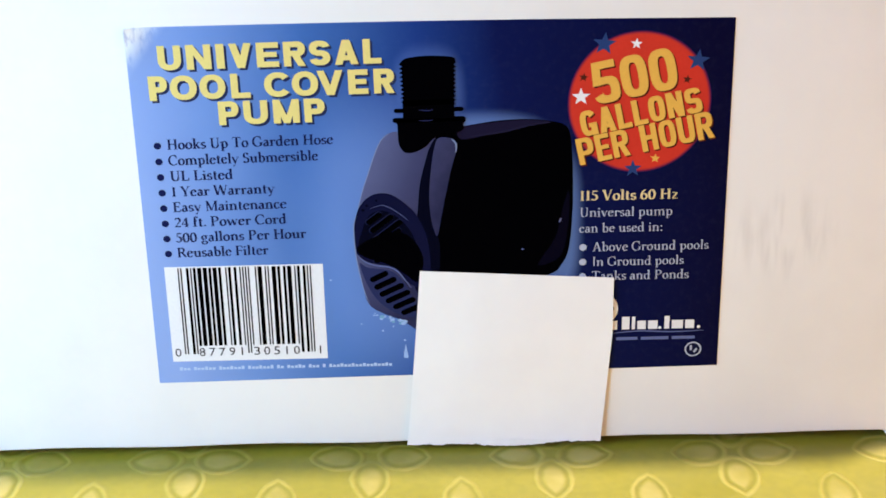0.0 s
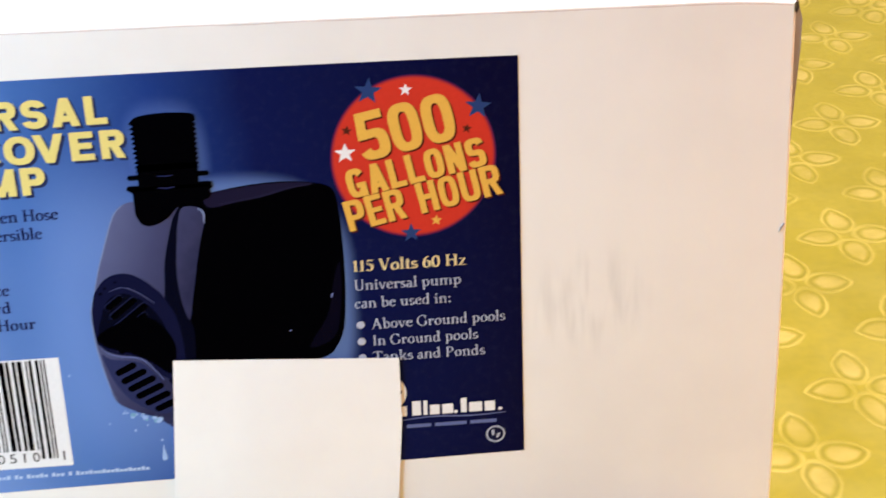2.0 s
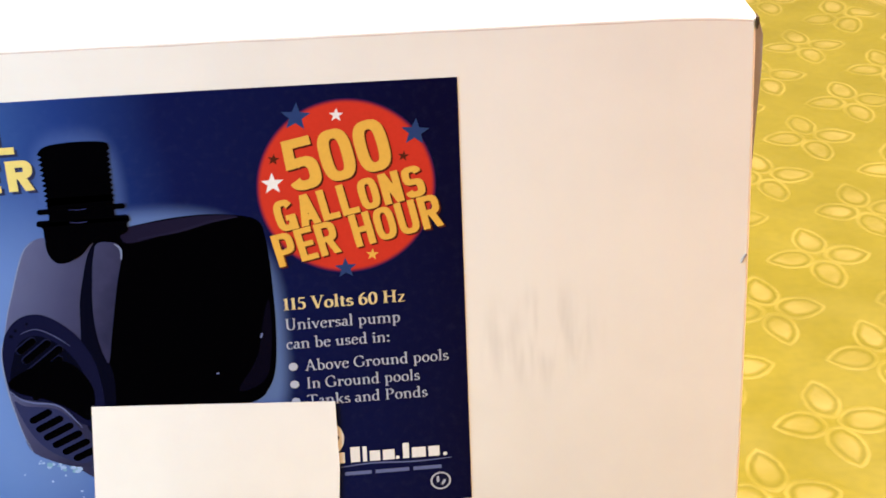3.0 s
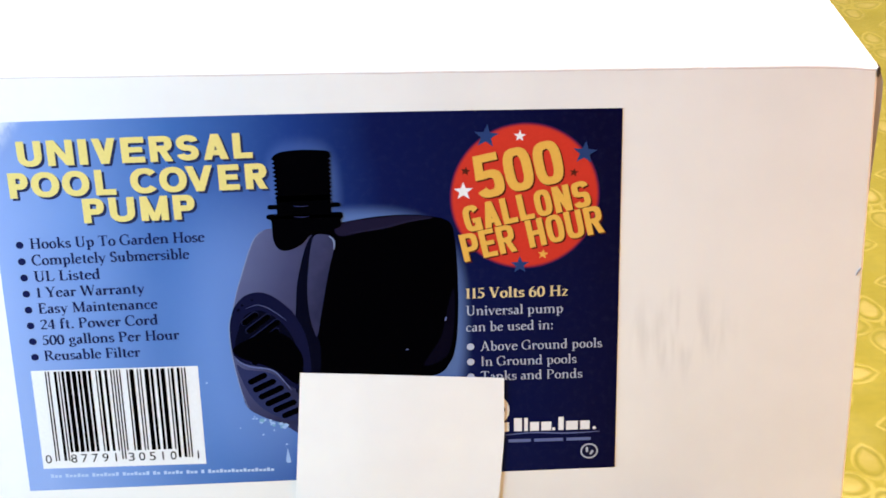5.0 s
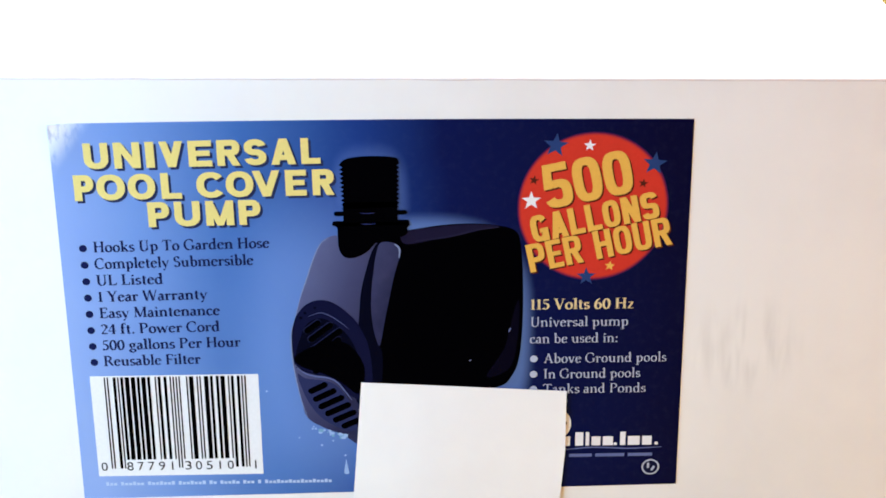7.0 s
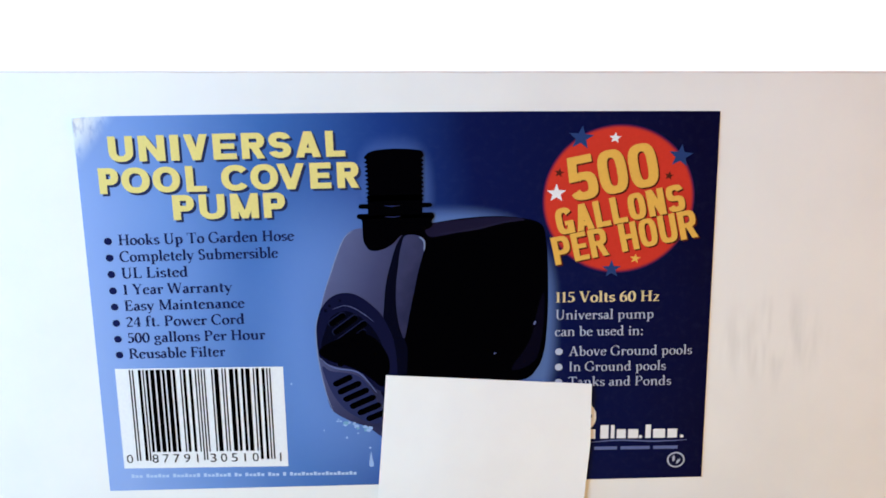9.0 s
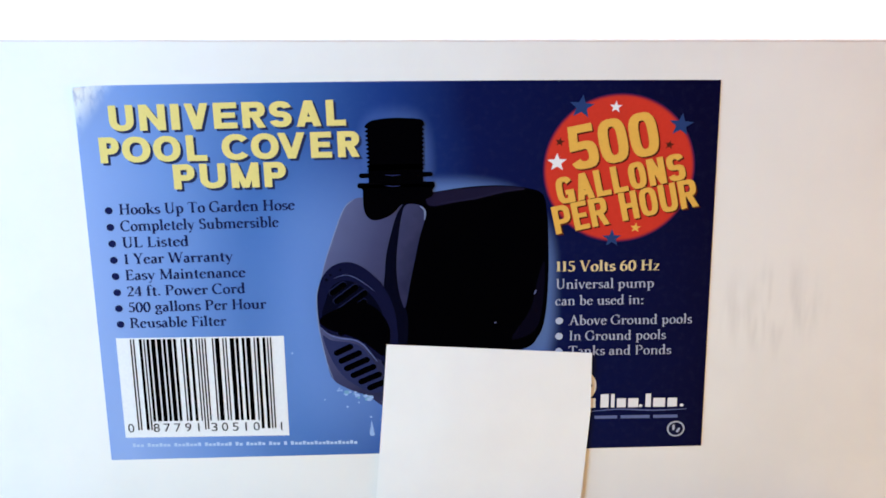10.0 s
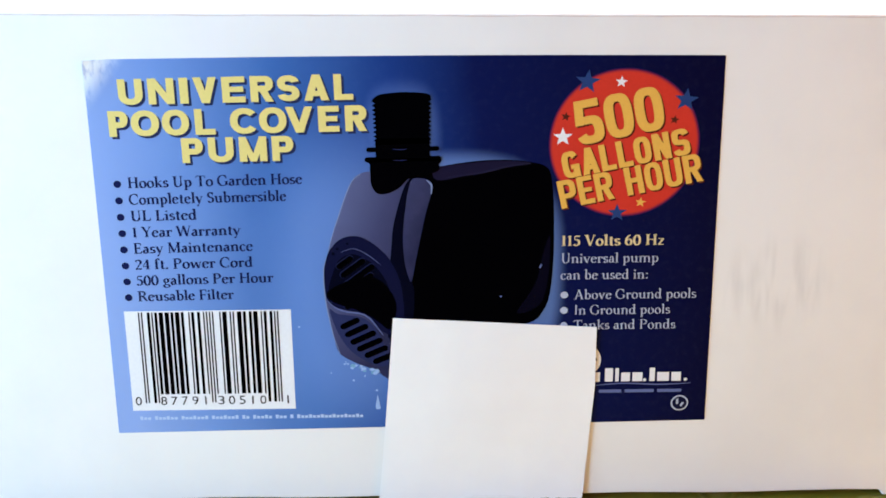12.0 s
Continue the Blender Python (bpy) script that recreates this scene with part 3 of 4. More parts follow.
# ---------------------------------------------------------------- table and cloth
table = tagged(new("table"), "wooden dining table under a printed cloth", "table")
part("tabletop", block(-0.57, 0.95, -0.62, 1.35, -0.034, -0.0015, 0.004), WOOD, table)
leg = block(-0.035, 0.035, -0.035, 0.035, -0.76, -0.034, 0.006)
first = part("leg", leg, WOOD, table)
first.location = (-0.49, -0.53, 0)
for x, y in ((0.86, -0.53), (-0.49, 1.26), (0.86, 1.26)):
    o = first.copy()
    scene.collection.objects.link(o)
    o.location = (x, y, 0)

N = 120
bm = bmesh.new()
grid = {}
for i in range(N + 1):
    for j in range(N + 1):
        x, y = -0.59 + 1.56 * i / N, -0.64 + 2.01 * j / N
        away = max(0.0, min(1.0, (abs(x) - 0.24) / 0.1)) if y < 0.25 else 1.0
        z = 0.0011 * noise.noise(Vector((x * 7, y * 7, 0.3))) * away
        z += 0.004 * math.exp(-((x - 0.375 + 0.12 * (y - 0.5)) / 0.012) ** 2) * max(0.0, min(1.0, (y - 0.36) / 0.12))
        grid[i, j] = bm.verts.new((x, y, z))
for i in range(N):
    for j in range(N):
        bm.faces.new((grid[i, j], grid[i + 1, j], grid[i + 1, j + 1], grid[i, j + 1]))
edge = [e for e in bm.edges if e.is_boundary]
r = bmesh.ops.extrude_edge_only(bm, edges=edge)
for v in r["geom"]:
    if isinstance(v, bmesh.types.BMVert):
        v.co.z = -0.16
tagged(obj("tablecloth", bm, CLOTH, smooth=True), "yellow-green vinyl tablecloth with a pale leaf print", "tablecloth")

# ---------------------------------------------------------------- the carton
carton = tagged(new("carton"), "white cardboard carton with a blue printed label", "box")
L, Rr, D = -0.186, 0.180, 0.215


def crest(x):
    """Height of the folded top edge along the front."""
    return 0.1786 - 0.0157 * x - 0.0014 * max(0.0, (x - 0.155) / 0.025) ** 2


# front: stops short of the table, with a foot at the corner
n = 48
top_line = [(L + (Rr - L) * i / n, crest(L + (Rr - L) * i / n)) for i in range(n + 1)]
front = [(Rr + 0.0006 * math.sin(math.pi * i / 8), crest(Rr) + (0.0009 - crest(Rr)) * i / 8) for i in range(1, 9)]
foot = [(0.1648, 0.0009), (0.1642, 0.0012), (0.1634, 0.0026), (0.1626, 0.0030)]
lip = [(0.1626 + (L - 0.1626) * i / 24, 0.0029 + 0.0003 * math.sin(i * 1.3)) for i in range(1, 25)]
bm = slab(top_line + front + foot + lip, 0.0, 0.003)
bmesh.ops.bevel(bm, geom=[e for e in bm.edges if len(e.link_faces) == 2 and e.calc_face_angle(0) > 1.0 and all(abs(v.co.y) < 1e-6 for v in e.verts)],
                offset=0.0008, segments=3, profile=0.5, affect="EDGES")
part("front_panel", bm, BOARD, carton)
# lid: gently arched sheet with a folded front edge
bm = bmesh.new()
rows = []
prof = [(0.0004, -0.0016), (0.0008, -0.0005), (0.0018, 0.0002), (0.004, 0.0004)] + [(0.004 + (D - 0.004) * k / 10, 0.0004 + 0.0008 * math.sin(math.pi * k / 10)) for k in range(1, 11)]
for i in range(n + 1):
    x = L + (Rr - L) * i / n
    rows.append([bm.verts.new((x, y, crest(x) + dz)) for y, dz in prof])
for i in range(n):
    for k in range(len(prof) - 1):
        bm.faces.new((rows[i][k], rows[i + 1][k], rows[i + 1][k + 1], rows[i][k + 1]))
thicken(bm, (0, 0.0008, -0.0018))
part("lid", bm, BOARD, carton, smooth=True)
# thin, slightly darker pinkish strip along the folded top edge
bm = bmesh.new()
prev = None
for i in range(n + 1):
    x = L + 0.001 + (Rr - L - 0.002) * i / n
    ragged = 0.00025 * noise.noise(Vector((x * 60, 3, 5)))
    pair = (bm.verts.new((x, -0.00006, crest(x) - 0.0014 + ragged)), bm.verts.new((x, 0.0001, crest(x) - 0.0005 + ragged * 0.3)))
    if prev:
        bm.faces.new((prev[0], pair[0], pair[1], prev[1]))
    prev = pair
thicken(bm, (0, 0.0002, 0))
part("fold_crease", bm, CREASE, carton, "faint darker crease along the folded top edge")
part("side_panel", block(Rr - 0.004, Rr - 0.001, 0.0032, D, 0.0008, 0.1725, 0.0006), BOARD, carton)
part("side_panel", block(L, L + 0.003, 0.0032, D, 0.0008, 0.1745, 0.0006), BOARD, carton)
part("back_panel", block(L + 0.003, Rr - 0.004, D - 0.003, D, 0.0008, 0.174, 0.0006), BOARD, carton)
part("bottom_panel", block(L + 0.003, Rr - 0.004, 0.022, D - 0.003, 0.0012, 0.0042), BOARD, carton)
# tuck flap that springs out at the corner; a dark slab over it paints the gap's shade
flap = [(0.1797, 0.1735), (0.1812, 0.1725), (0.1822, 0.1690), (0.1822, 0.1600), (0.1813, 0.1450), (0.1804, 0.1270), (0.1797, 0.1270)]
part("tuck_flap", slab(flap, 0.0012, 0.05), EDGE, carton, "greyish tuck flap springing out at the corner")
part("slit", slab([(0.1799, 0.1712), (0.1802, 0.1712), (0.1807, 0.1728), (0.1806, 0.1744), (0.1799, 0.1744)], -0.0004, 0.004), SLIT_SHADE, carton, "dark brown slab standing for shade in the open folded corner")
part("scuff", slab([(0.1783, 0.1026), (0.1788, 0.1031), (0.1800, 0.1053), (0.1796, 0.1055), (0.1785, 0.1036)], -0.0003, 0.0002), EDGE, carton, "small grey scuff mark")

# ---------------------------------------------------------------- the label
bm = bmesh.new()
NX, NZ = 64, 40
g = {}
for i in range(NX + 1):
    for j in range(NZ + 1):
        a, b = i / NX, j / NZ
        x = -0.1 + 0.2005 * a + 0.0001 * (1 - a) * math.sin(math.pi * b)
        z = (0.0302 + 0.0022 * a) + b * (0.1342 - 0.0033 * a) + 0.0006 * math.sin(math.pi * a) * b
        curl = max(0.0, (0.045 - a) / 0.045) * max(0.0, (b - 0.86) / 0.14)
        g[i, j] = bm.verts.new((x, PRINT - 0.0010 * curl ** 1.3 - 0.0002 * curl * math.sin(60 * a + 40 * b), z))
for i in range(NX):
    for j in range(NZ):
        bm.faces.new((g[i, j], g[i + 1, j], g[i + 1, j + 1], g[i, j + 1]))
thicken(bm, (0, 0.00008, 0))
label = part("label", bm, LABEL, carton, "glossy blue paper label with a lifting corner")

# headline with its printed drop shadow
for words, z0, cap, spans in (
        ("UNIVERSAL", 149.2, 8.6, ((-89.7, -82), (-80.3, -72.1), (-70.4, -67.7), (-66.1, -58.7), (-57.1, -49.8), (-48.2, -41), (-39.7, -32.8), (-31.4, -23.6), (-22, -16))),
        ("POOL COVER", 138.6, 8.7, ((-93.6, -87.4), (-86.5, -77.6), (-76.7, -68.1), (-66.3, -59.9), (-55.2, -46.6), (-46.0, -37.3), (-37.6, -29.0), (-27.3, -20.7), (-18.8, -12.0))),
        ("PUMP", 129.1, 8.5, ((-71.1, -64.3), (-62.7, -54.6), (-52.8, -44), (-42.4, -35.5)))):
    for letter, (x0, x1) in zip(words.replace(" ", ""), spans):
        z = z0 + 0.1 + 0.012 * (x0 + 90)
        poster("letter_shadow", letter, x0, z, x1 - x0, cap, 2.4, 1.95, 1, SHADE, label, 0.7, (0.8, -0.8))
        poster("headline_letter", letter, x0, z, x1 - x0, cap, 2.4, 1.95, 2, YELLOW, label, 0.7)

# list of features
for i, (words, x1) in enumerate((("Hooks Up To Garden Hose", -33.2), ("Completely Submersible", -38.6), ("UL Listed", -67.8), ("1 Year Warranty", -54.0),
                                 ("Easy Maintenance", -50.3), ("24 ft. Power Cord", -50.6), ("500 gallons Per Hour", -44.2), ("Reusable Filter", -57.6))):
    z = 120.7 - 5.80 * i
    shape("bullet", disc(-92.6 + 0.03 * i, z + 1.7, 1.25, n=24), 1, NAVY, label)
    book_line("feature_line", words, -89.4, x1, z + 0.3, 3.7, 1, NAVY, label, BOLD, 0.014)

# bar code
panel = shape("barcode_panel", bar(-94.4, -39.1, 38.9, 76.7), 1, WHITE, label, "white bar code panel")
CODE = ("0001101", "0011001", "0010011", "0111101", "0100011", "0110001", "0101111", "0111011", "0110111", "0001011")
digits = "087791305101"
bits = "101" + "".join(CODE[int(c)] for c in digits[:6]) + "01010" + "".join(CODE[int(c)].translate(str.maketrans("01", "10")) for c in digits[6:]) + "101"
unit, i = 46.6 / 95, 0
while i < 95:
    if bits[i] == "1":
        w = len(bits[i:]) - len(bits[i:].lstrip("1"))
        tall = i < 10 or i > 84 or 44 < i < 50
        shape("barcode_bar", bar(-89.9 + unit * i, -89.9 + unit * (i + w), 41.8 if tall else 45.1, 76.2), 2, BLACK, label)
        i += w
    else:
        i += 1
for words, x0 in (("0", -93.3), ("87791", -84.7), ("30510", -65.2), ("1", -42.6)):
    for i, c in enumerate(words):
        x, w = x0 + 3.55 * i, (0.5 if c == "1" else 2.1)
        lettering("barcode_number", c, x + 1.05 - w / 2, x + 1.05 + w / 2, 41.0, 3.2, 2, BLACK, label)

# small line under the bar code, as plain bars
x = -92.3
for word in (3, 6, 7, 7, 2, 5, 3, 1, 17):
    for i in range(word):
        shape("small_print", bar(x, x + 1.05, 35.2, 36.6 if i % 3 == 0 else 36.2), 1, PRINTED, label)
        x += 1.34
    x += 1.0

# pump picture: body, lid sheen, housing, fin, inlet and outlet neck
body = curve_through([(2, 126), (11, 127.2), (21, 128.7), (31, 129.2), (40, 128.3), (45.4, 126.2), (47, 121), (47.7, 110), (47.8, 95), (46.8, 81.5), (44.4, 74.6),
                      (39.5, 70.4), (20, 66), (0, 62), (-6, 70), (-6, 100)], 6)
shape("pump_body", body, 1, BLACK, label, "picture of a black pump body")
shape("pump_sheen", curve_through([(9.5, 126.6), (21, 128.3), (31, 128.9), (40, 128.0), (30, 126.2), (19, 123.8), (10, 122.4)], 5), 2, SHEEN, label)
shape("pump_sheen", stroke([(13, 123.3), (24, 124.8), (33, 127.0), (40, 127.8)], 0.7), 3, ink("low_sheen_ink", (0.014, 0.012, 0.036)), label)
house = curve_through([(-11, 125.7), (-14.8, 125.0), (-17.2, 122.8), (-19.4, 118), (-22.0, 110.5), (-24.2, 104), (-26.2, 96.5), (-27.8, 91), (-27.7, 82), (-26.7, 74),
                       (-25.2, 66), (-23.4, 60), (-18, 56.2), (-12, 53.6), (-5, 49.5), (1, 60), (0.5, 85), (-1, 100), (-0.5, 112), (1.5, 122.5), (-4, 124)], 5)
shape("pump_housing", house, 2, HOUSING, label, "picture of the violet-grey pump housing")
shape("pump_seam", curve_through([(1.6, 123.2), (0.2, 117), (-1.1, 107), (-1.4, 98.5), (-0.4, 90), (2, 82), (0, 66), (-7, 66), (-6.2, 88), (-5.3, 98), (-4.6, 105.5), (-3.0, 112.5), (-0.8, 119.8)], 5), 3, NIGHT, label)
shape("pump_fin", curve_through([(1.8, 122.6), (5.4, 123.1), (7.9, 121.8), (8.2, 118.6), (6.2, 111), (4.4, 102.5), (2.8, 94.5), (1.1, 86.4), (-0.3, 90.5), (-1.3, 98.7), (-1.0, 107), (0.3, 116.5)], 5), 4, HOUSING, label)
for line in ([(-14.6, 124.9), (-17.2, 122.7), (-19.4, 118), (-22.0, 110.5), (-24.2, 104), (-26.2, 96.5)], [(-26.3, 96.3), (-27.7, 91), (-27.6, 82), (-26.6, 74), (-25.1, 66), (-23.3, 60)]):
    shape("pump_edge", stroke(line, 0.36), 3, EDGELIGHT, label)
shape("pump_highlight", stroke([(6.6, 122.5), (8.1, 120.8), (8.0, 117.6)], 0.6), 5, EDGELIGHT, label)
shape("pump_inlet", curve_through([(-26.4, 96.0), (-25.0, 98.8), (-22.6, 101.5), (-19.3, 103.0), (-15.6, 102.9), (-12, 101), (-8.5, 97.8), (-5.8, 94.3), (-2.5, 86), (-1.5, 74), (-3, 66), (-8, 67.5),
                                   (-11, 70.3), (-13.6, 73.6), (-16.4, 75.2), (-21, 76.2), (-24.5, 77.6), (-27.0, 80.2), (-27.5, 90)], 5), 4, INKBLUE, label)
shape("pump_highlight", stroke([(-21.8, 97.4), (-18.1, 98.6), (-15, 97.6), (-11.5, 95.1), (-8.8, 92.6)], 0.32), 5, RIDGE, label)
shape("inlet_well", curve_through([(-24.6, 90), (-22.4, 94.6), (-18.6, 96.6), (-14.6, 95.4), (-10.2, 91.6), (-6.6, 85), (-5.2, 76), (-9, 72), (-18, 78), (-26, 82)], 5), 4.5, NIGHT, label)
for cx, cz, r in ((-24.3, 96.9, 0.55), (-22.9, 98.6, 0.45), (-19.6, 100.4, 0.4)):
    shape("rim_hole", disc(cx, cz, r, n=12), 5, NIGHT, label)
for cx, cz, ln in ((-20.6, 93.6, 6.5), (-18.0, 91.6, 10), (-16.2, 88.6, 13), (-17.4, 84.8, 15), (-15.8, 80.8, 13)):
    shape("slot_rim", capsule(cx - 0.15, cz + 0.15, ln + 0.5, 2.5, 38), 4.7, RIM, label)
    shape("inlet_slot", capsule(cx, cz, ln, 2.0, 38), 6, BLACK, label)
shape("inlet_ridge", stroke([(-27.0, 80.0), (-24.3, 77.1), (-20.7, 75.6), (-16.2, 74.9), (-13.3, 73.3), (-10.8, 70.0), (-8.6, 66.6)], 0.5), 6, DIM, label)
shape("inlet_hollow", curve_through([(-27.0, 82.4), (-22, 86), (-14, 88.5), (-8, 86), (-4, 78), (-6, 69), (-10, 71.5), (-13, 74), (-18, 76.6), (-24.5, 79)], 5), 5, BLACK, label)
shape("inlet_grille", curve_through([(-26.2, 76.4), (-23.4, 74.8), (-16.4, 73.6), (-12.8, 71.2), (-9.0, 65.0), (-7.0, 57.0), (-9.5, 54.8), (-15, 57.2), (-20, 61.4), (-23.8, 68)], 5), 3, DEEP, label)
for i in range(6):
    t = i / 5
    shape("grille_slot", capsule(-19.6 + 10.6 * t, 71.2 - 13.4 * t, 4.2 + 5.4 * math.sin(math.pi * (0.18 + 0.64 * t)), 2.15, 27 - 3 * t), 5, BLACK, label)
for i in range(26):
    t = random.random()
    r = 0.18 + 0.55 * random.random() ** 2
    cx, cz = -22.5 + 12 * t + random.uniform(-0.8, 0.8), 56.6 - 4.2 * t + random.uniform(-1.1, 0.5)
    shape("splash", [(px + 0.3 * r * noise.noise(Vector((px, pz, 3))), pz) for px, pz in disc(cx, cz, r * 1.3, r, 10)], 3 + 0.03 * i, MIST if i % 3 else SPRAY, label)
for cx, cz, r in ((-36.6, 70.2, 0.35), (-19.0, 49.6, 0.4), (-15.2, 51.2, 0.3), (-11.3, 45.6, 0.4), (-26.5, 52.5, 0.25)):
    shape("droplet", disc(cx, cz, r, n=10), 3, MIST, label)
shape("fountain_mark", curve_through([(-11.7, 38.4), (-10.3, 38.4), (-10.4, 40), (-10.8, 42.4), (-11.1, 44.0), (-11.4, 42.2), (-11.8, 40)], 4), 1, MIST, label)
# outlet neck with threads, two flanges and collar
left, right = [], []
for i in range(21):
    z = 149.6 - i * 0.74
    tooth = 0.8 if i % 2 == 0 else -0.35
    left.append((-9.6 - tooth + 0.02 * i, z))
    right.append((7.9 + tooth * 0.75 - 0.01 * i, z + 0.4))
crown = curve_through([(8.3, 150.4), (7.2, 151.9), (0, 152.5), (-6, 152.1), (-8.8, 151.3), (-10.2, 149.8)], 5, False)
shape("neck_stem", bar(-9.5, 7.7, 128.5, 137.0), 6, BLACK, label)
shape("pump_neck", crown + left + right[::-1], 6, BLACK, label, "picture of the threaded black outlet")
for x0, x1, z0, z1 in ((-12.5, 10.8, 132.5, 134.1), (-13.1, 11.4, 129.0, 130.8)):
    shape("neck_flange", capsule((x0 + x1) / 2, (z0 + z1) / 2, x1 - x0, z1 - z0, 0.6), 7, BLACK, label)
shape("neck_collar", curve_through([(-10.6, 130), (-11.4, 128), (-11.4, 125), (-11.2, 121.2), (-9.4, 118.2), (-6.2, 118.0), (-2.2, 120.0), (1.2, 123.4), (6, 124.2), (10.3, 125.8), (10.6, 128), (9.8, 130)], 4), 7, BLACK, label)
for z in (133.4, 129.7):
    shape("neck_glint", stroke([(-4.2, z), (-1.6, z - 0.25), (0.6, z)], 0.3), 8, DEEP, label)
shape("body_sheen", curve_through([(36, 74.5), (43.6, 77.4), (46.2, 88), (46.6, 102), (44.6, 97), (42.0, 85)], 5), 2, ink("faint_violet_ink", (0.0022, 0.0018, 0.0075), gloss=0.01), label)
shape("body_glint", capsule(43.6, 91.5, 1.6, 0.6, 70), 8, DIM, label)
shape("body_glint", capsule(30.6, 80.6, 0.9, 0.5, 10), 8, DIM, label)

# red badge
shape("badge", disc(69.7, 134.2, 24.2, 25.5, 96), 2, badge_material(), label, "round red badge")
for cx, cz, r, mat, turn in ((57.6, 155.2, 4.1, BLUE, 6), (88.8, 148.7, 4.0, BLUE, 6), (68.1, 110.2, 3.2, BLUE, 0), (68.2, 155.0, 2.0, WHITE, 4), (50.1, 136.7, 3.2, WHITE, 0),
                              (50.9, 143.6, 1.7, BROWN, 10), (85.4, 142.1, 1.6, BROWN, 10), (75.6, 113.8, 1.8, GOLD, 6)):
    shape("badge_star", star(cx, cz, r, turn), 3, mat, label)
for words, x0, x1, z0, cap, a, heavy in (("500", 55.2, 83.7, 133.6, 15.0, 11.4, 3.1), ("GALLONS", 51.0, 92.0, 122.2, 9.2, 11.6, 2.0), ("PER HOUR", 50.2, 96.3, 111.8, 9.8, 11.6, 1.9)):
    # narrow poster capitals, each in its own cell along the slanted base line
    run = (x1 - x0) / math.cos(radians(a))
    cells = [{" ": 0.55, "L": 0.88, "E": 0.88}.get(c, 1.0) for c in words]
    at, gap = 0.0, 0.72
    for c, w in zip(words, cells):
        w *= run / sum(cells)
        if c != " ":
            p, q = x0 + at * math.cos(radians(a)), z0 + at * math.sin(radians(a))
            poster("badge_shadow", c, p, q, w - gap, cap, heavy, heavy * 0.86, 4, BROWN, label, a, (0.5, -0.5), 2.9)
            poster("badge_letter", c, p, q, w - gap, cap, heavy, heavy * 0.86, 5, GOLD, label, a, power=2.9)
        at += w

# right-hand text
book_line("rating_line", "115 Volts 60 Hz", 50.1, 84.0, 98.6, 3.8, 1, STRAW, label, BOLD)
book_line("use_line", "Universal pump", 50.2, 82.4, 92.4, 3.5, 1, PALE, label, LIGHT)
book_line("use_line", "can be used in:", 50.1, 79.2, 86.4, 3.5, 1, PALE, label, LIGHT)
for words, x1, z in (("Above Ground pools", 95.4, 79.1), ("In Ground pools", 87.0, 73.4), ("Tanks and Ponds", 89.0, 67.8)):
    shape("bullet", disc(51.6, z + 1.6, 1.25, n=24), 1, PALE, label)
    book_line("use_line", words, 54.8, x1, z, 3.5, 1, PALE, label, LIGHT)

# maker's mark as plain shapes
shape("maker_mark", disc(58.0, 56.2, 6.4, n=40), 1, WHITE, label)
shape("maker_mark", disc(61.9, 56.4, 1.1, n=20), 2, INKBLUE, label)
for x0, x1, z1 in ((60.5, 64.2, 51.4), (65.9, 68.6, 52.9), (69.4, 70.6, 52.9), (71.4, 74.4, 51.2), (75.2, 78.6, 51.2), (81.0, 82.8, 52.9), (83.6, 87.6, 51.2), (88.4, 91.6, 51.2)):
    shape("maker_name", bar(x0, x1, 47.8, z1), 1, WHITE, label)
for cx in (79.4, 93.2):
    shape("maker_name", disc(cx, 48.3, 0.6, n=12), 1, WHITE, label)
shape("swoosh", stroke([(62, 46.3), (72, 47.1), (84, 46.5), (95, 46.9)], 0.5), 1, DIM, label)
x = 64.0
for w in (7.6, 9.8, 8.2):
    shape("small_print", bar(x, x + w, 43.5, 44.7), 1, DIM, label)
    x += w + 1.2
ring = disc(91.6, 39.2, 3.0, n=40)
shape("safety_mark", ring, 1, PALE, label)
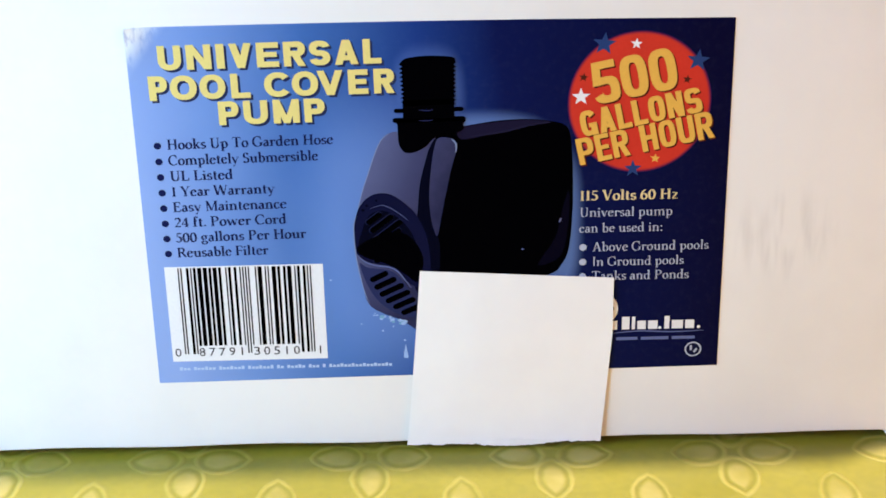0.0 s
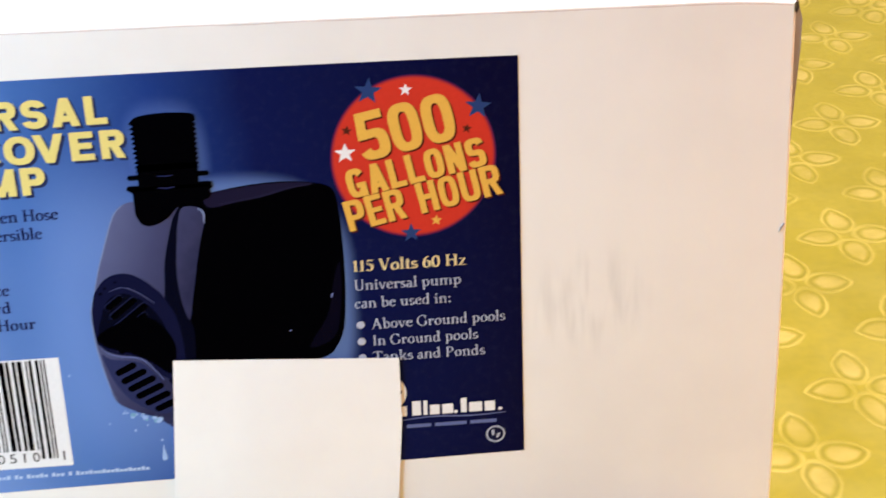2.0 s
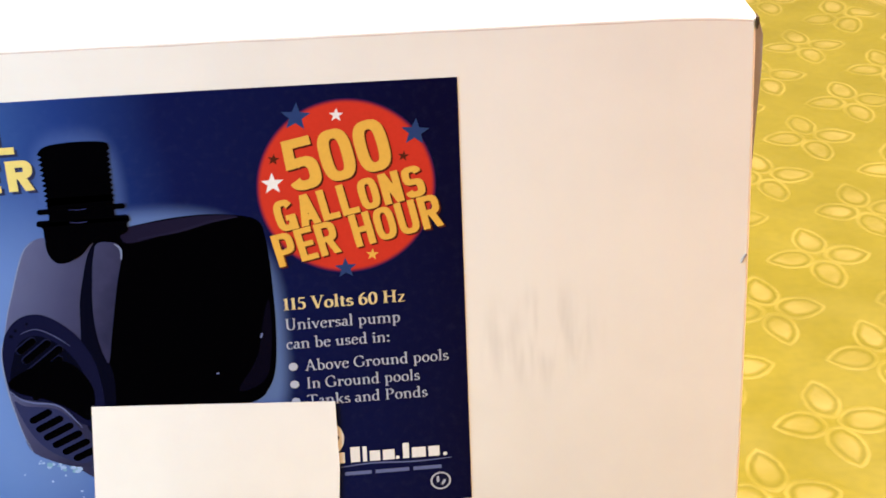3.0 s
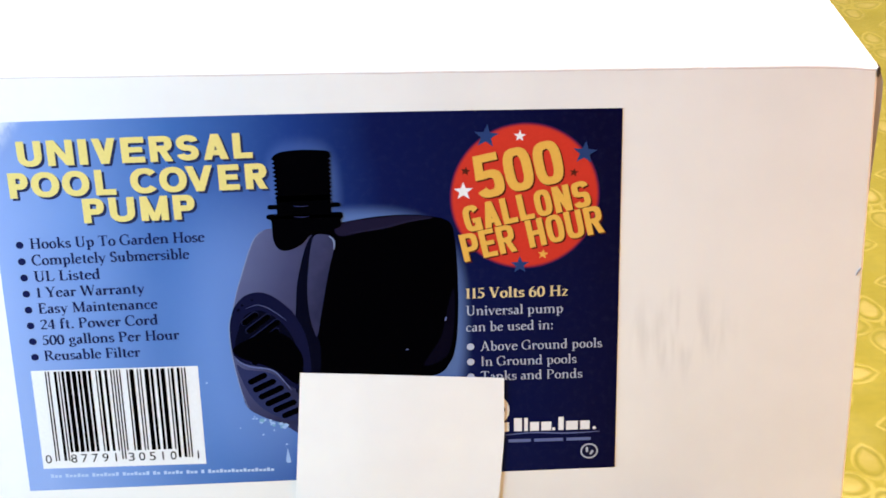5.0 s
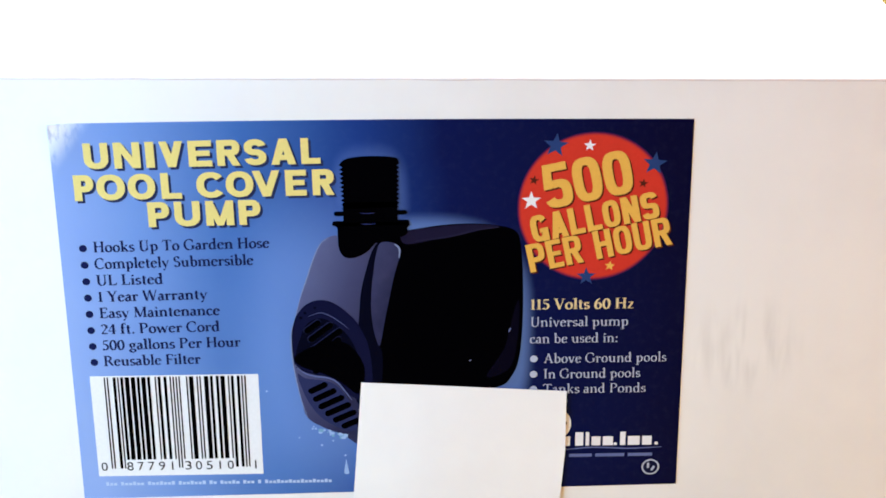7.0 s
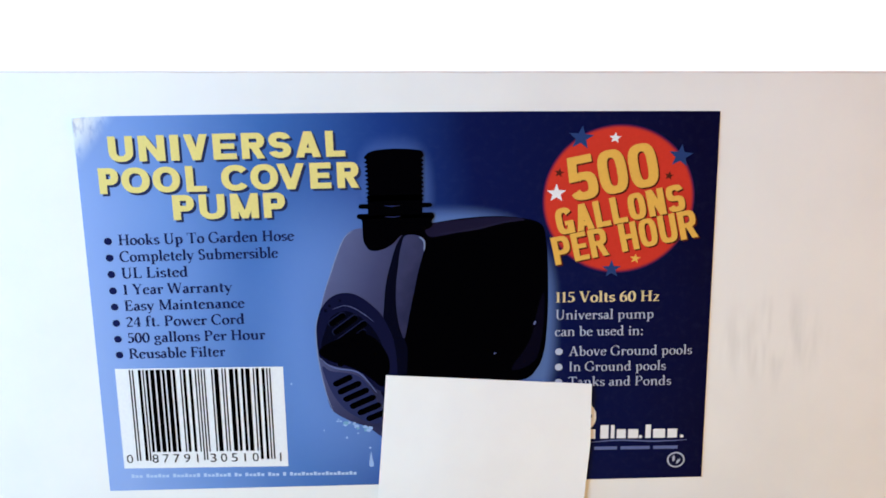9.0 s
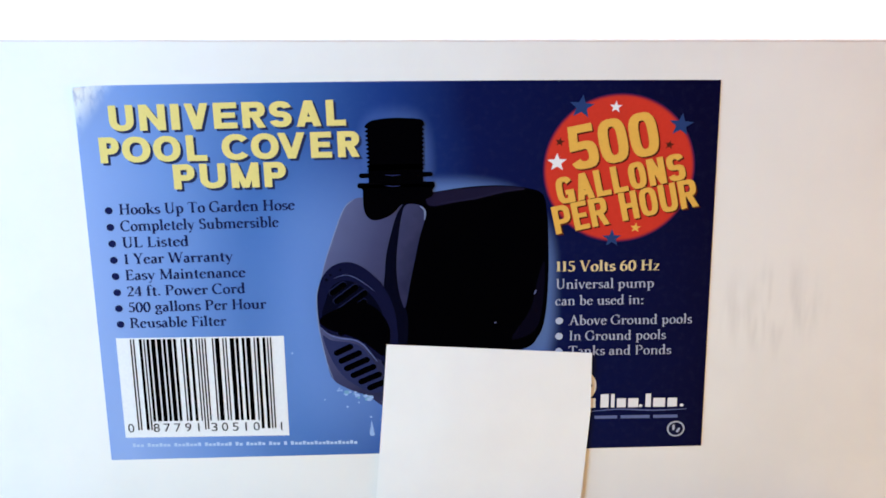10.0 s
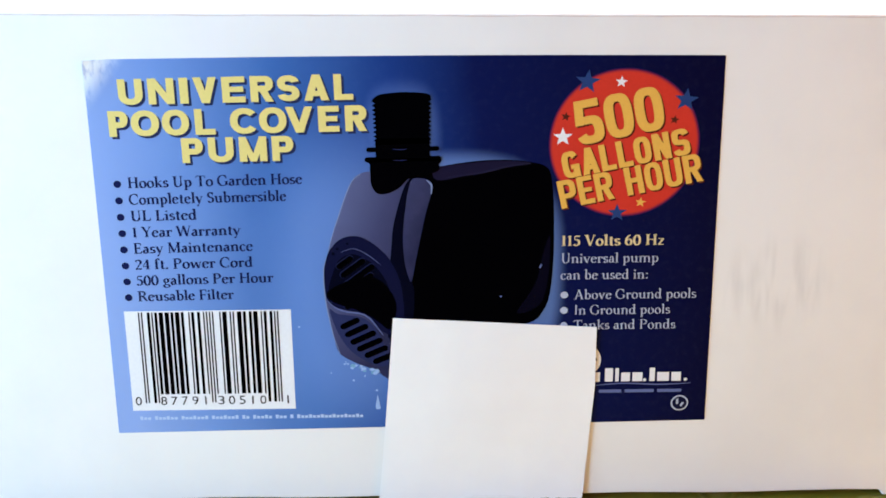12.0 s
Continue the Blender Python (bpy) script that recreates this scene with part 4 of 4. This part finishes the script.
shape("safety_mark", disc(91.6, 39.2, 2.45, n=40), 2, INKBLUE, label)
shape("safety_mark", capsule(90.8, 39.8, 2.2, 0.8, 90), 3, PALE, label)
shape("safety_mark", capsule(92.4, 38.7, 2.0, 0.8, 60), 3, PALE, label)

# ---------------------------------------------------------------- white sheet pasted over the label
bm = bmesh.new()
NX, NZ = 60, 40
g = {}
for i in range(NX + 1):
    a = i / NX
    torn = 0.0022 + 0.0009 * noise.noise(Vector((a * 9, 0, 1))) + 0.0011 * noise.noise(Vector((a * 31, 2, 1))) - 0.0008 * math.exp(-((a - 0.52) / 0.16) ** 2)
    for j in range(NZ + 1):
        b = j / NZ
        x_left = -0.0117 + 0.0064 * b ** 0.9
        x_right = 0.0591 + 0.0035 * min(1.0, b * 1.5) + (0.0002 * noise.noise(Vector((b * 40, 5, 1))) if 0.3 < b < 0.95 else 0)
        z_top = 0.0732 - 0.0043 * a
        x, z = x_left + (x_right - x_left) * a, torn + (z_top - torn) * b
        lift = 0.0008 + 0.0003 * noise.noise(Vector((x * 25, z * 25, 4))) + 0.0003 * max(0.0, 1 - b * 6)
        g[i, j] = bm.verts.new((x, -lift, z))
for i in range(NX):
    for j in range(NZ):
        bm.faces.new((g[i, j], g[i + 1, j], g[i + 1, j + 1], g[i, j + 1]))
thicken(bm, (0, 0.0002, 0))
patch = part("paper_patch", bm, PAPER, carton, "blank white paper patch with a torn lower edge")
bm = bmesh.new()
prev = None
for i in range(41):
    a = i / 40
    x = 0.0140 + 0.0260 * a
    s = math.sin(math.pi * a) ** 0.6
    lo = 0.0021 - 0.0010 * s - 0.0006 * noise.noise(Vector((a * 23, 1, 7)))
    pair = (bm.verts.new((x, -0.00142, lo)), bm.verts.new((x, -0.00134, lo + 0.0006 + 0.0020 * s + 0.0004 * noise.noise(Vector((a * 31, 4, 2))))))
    if prev:
        bm.faces.new((prev[0], pair[0], pair[1], prev[1]))
    prev = pair
thicken(bm, (0, 0.0001, 0))
part("torn_edge", bm, TORN, patch, "rough white torn fibres")
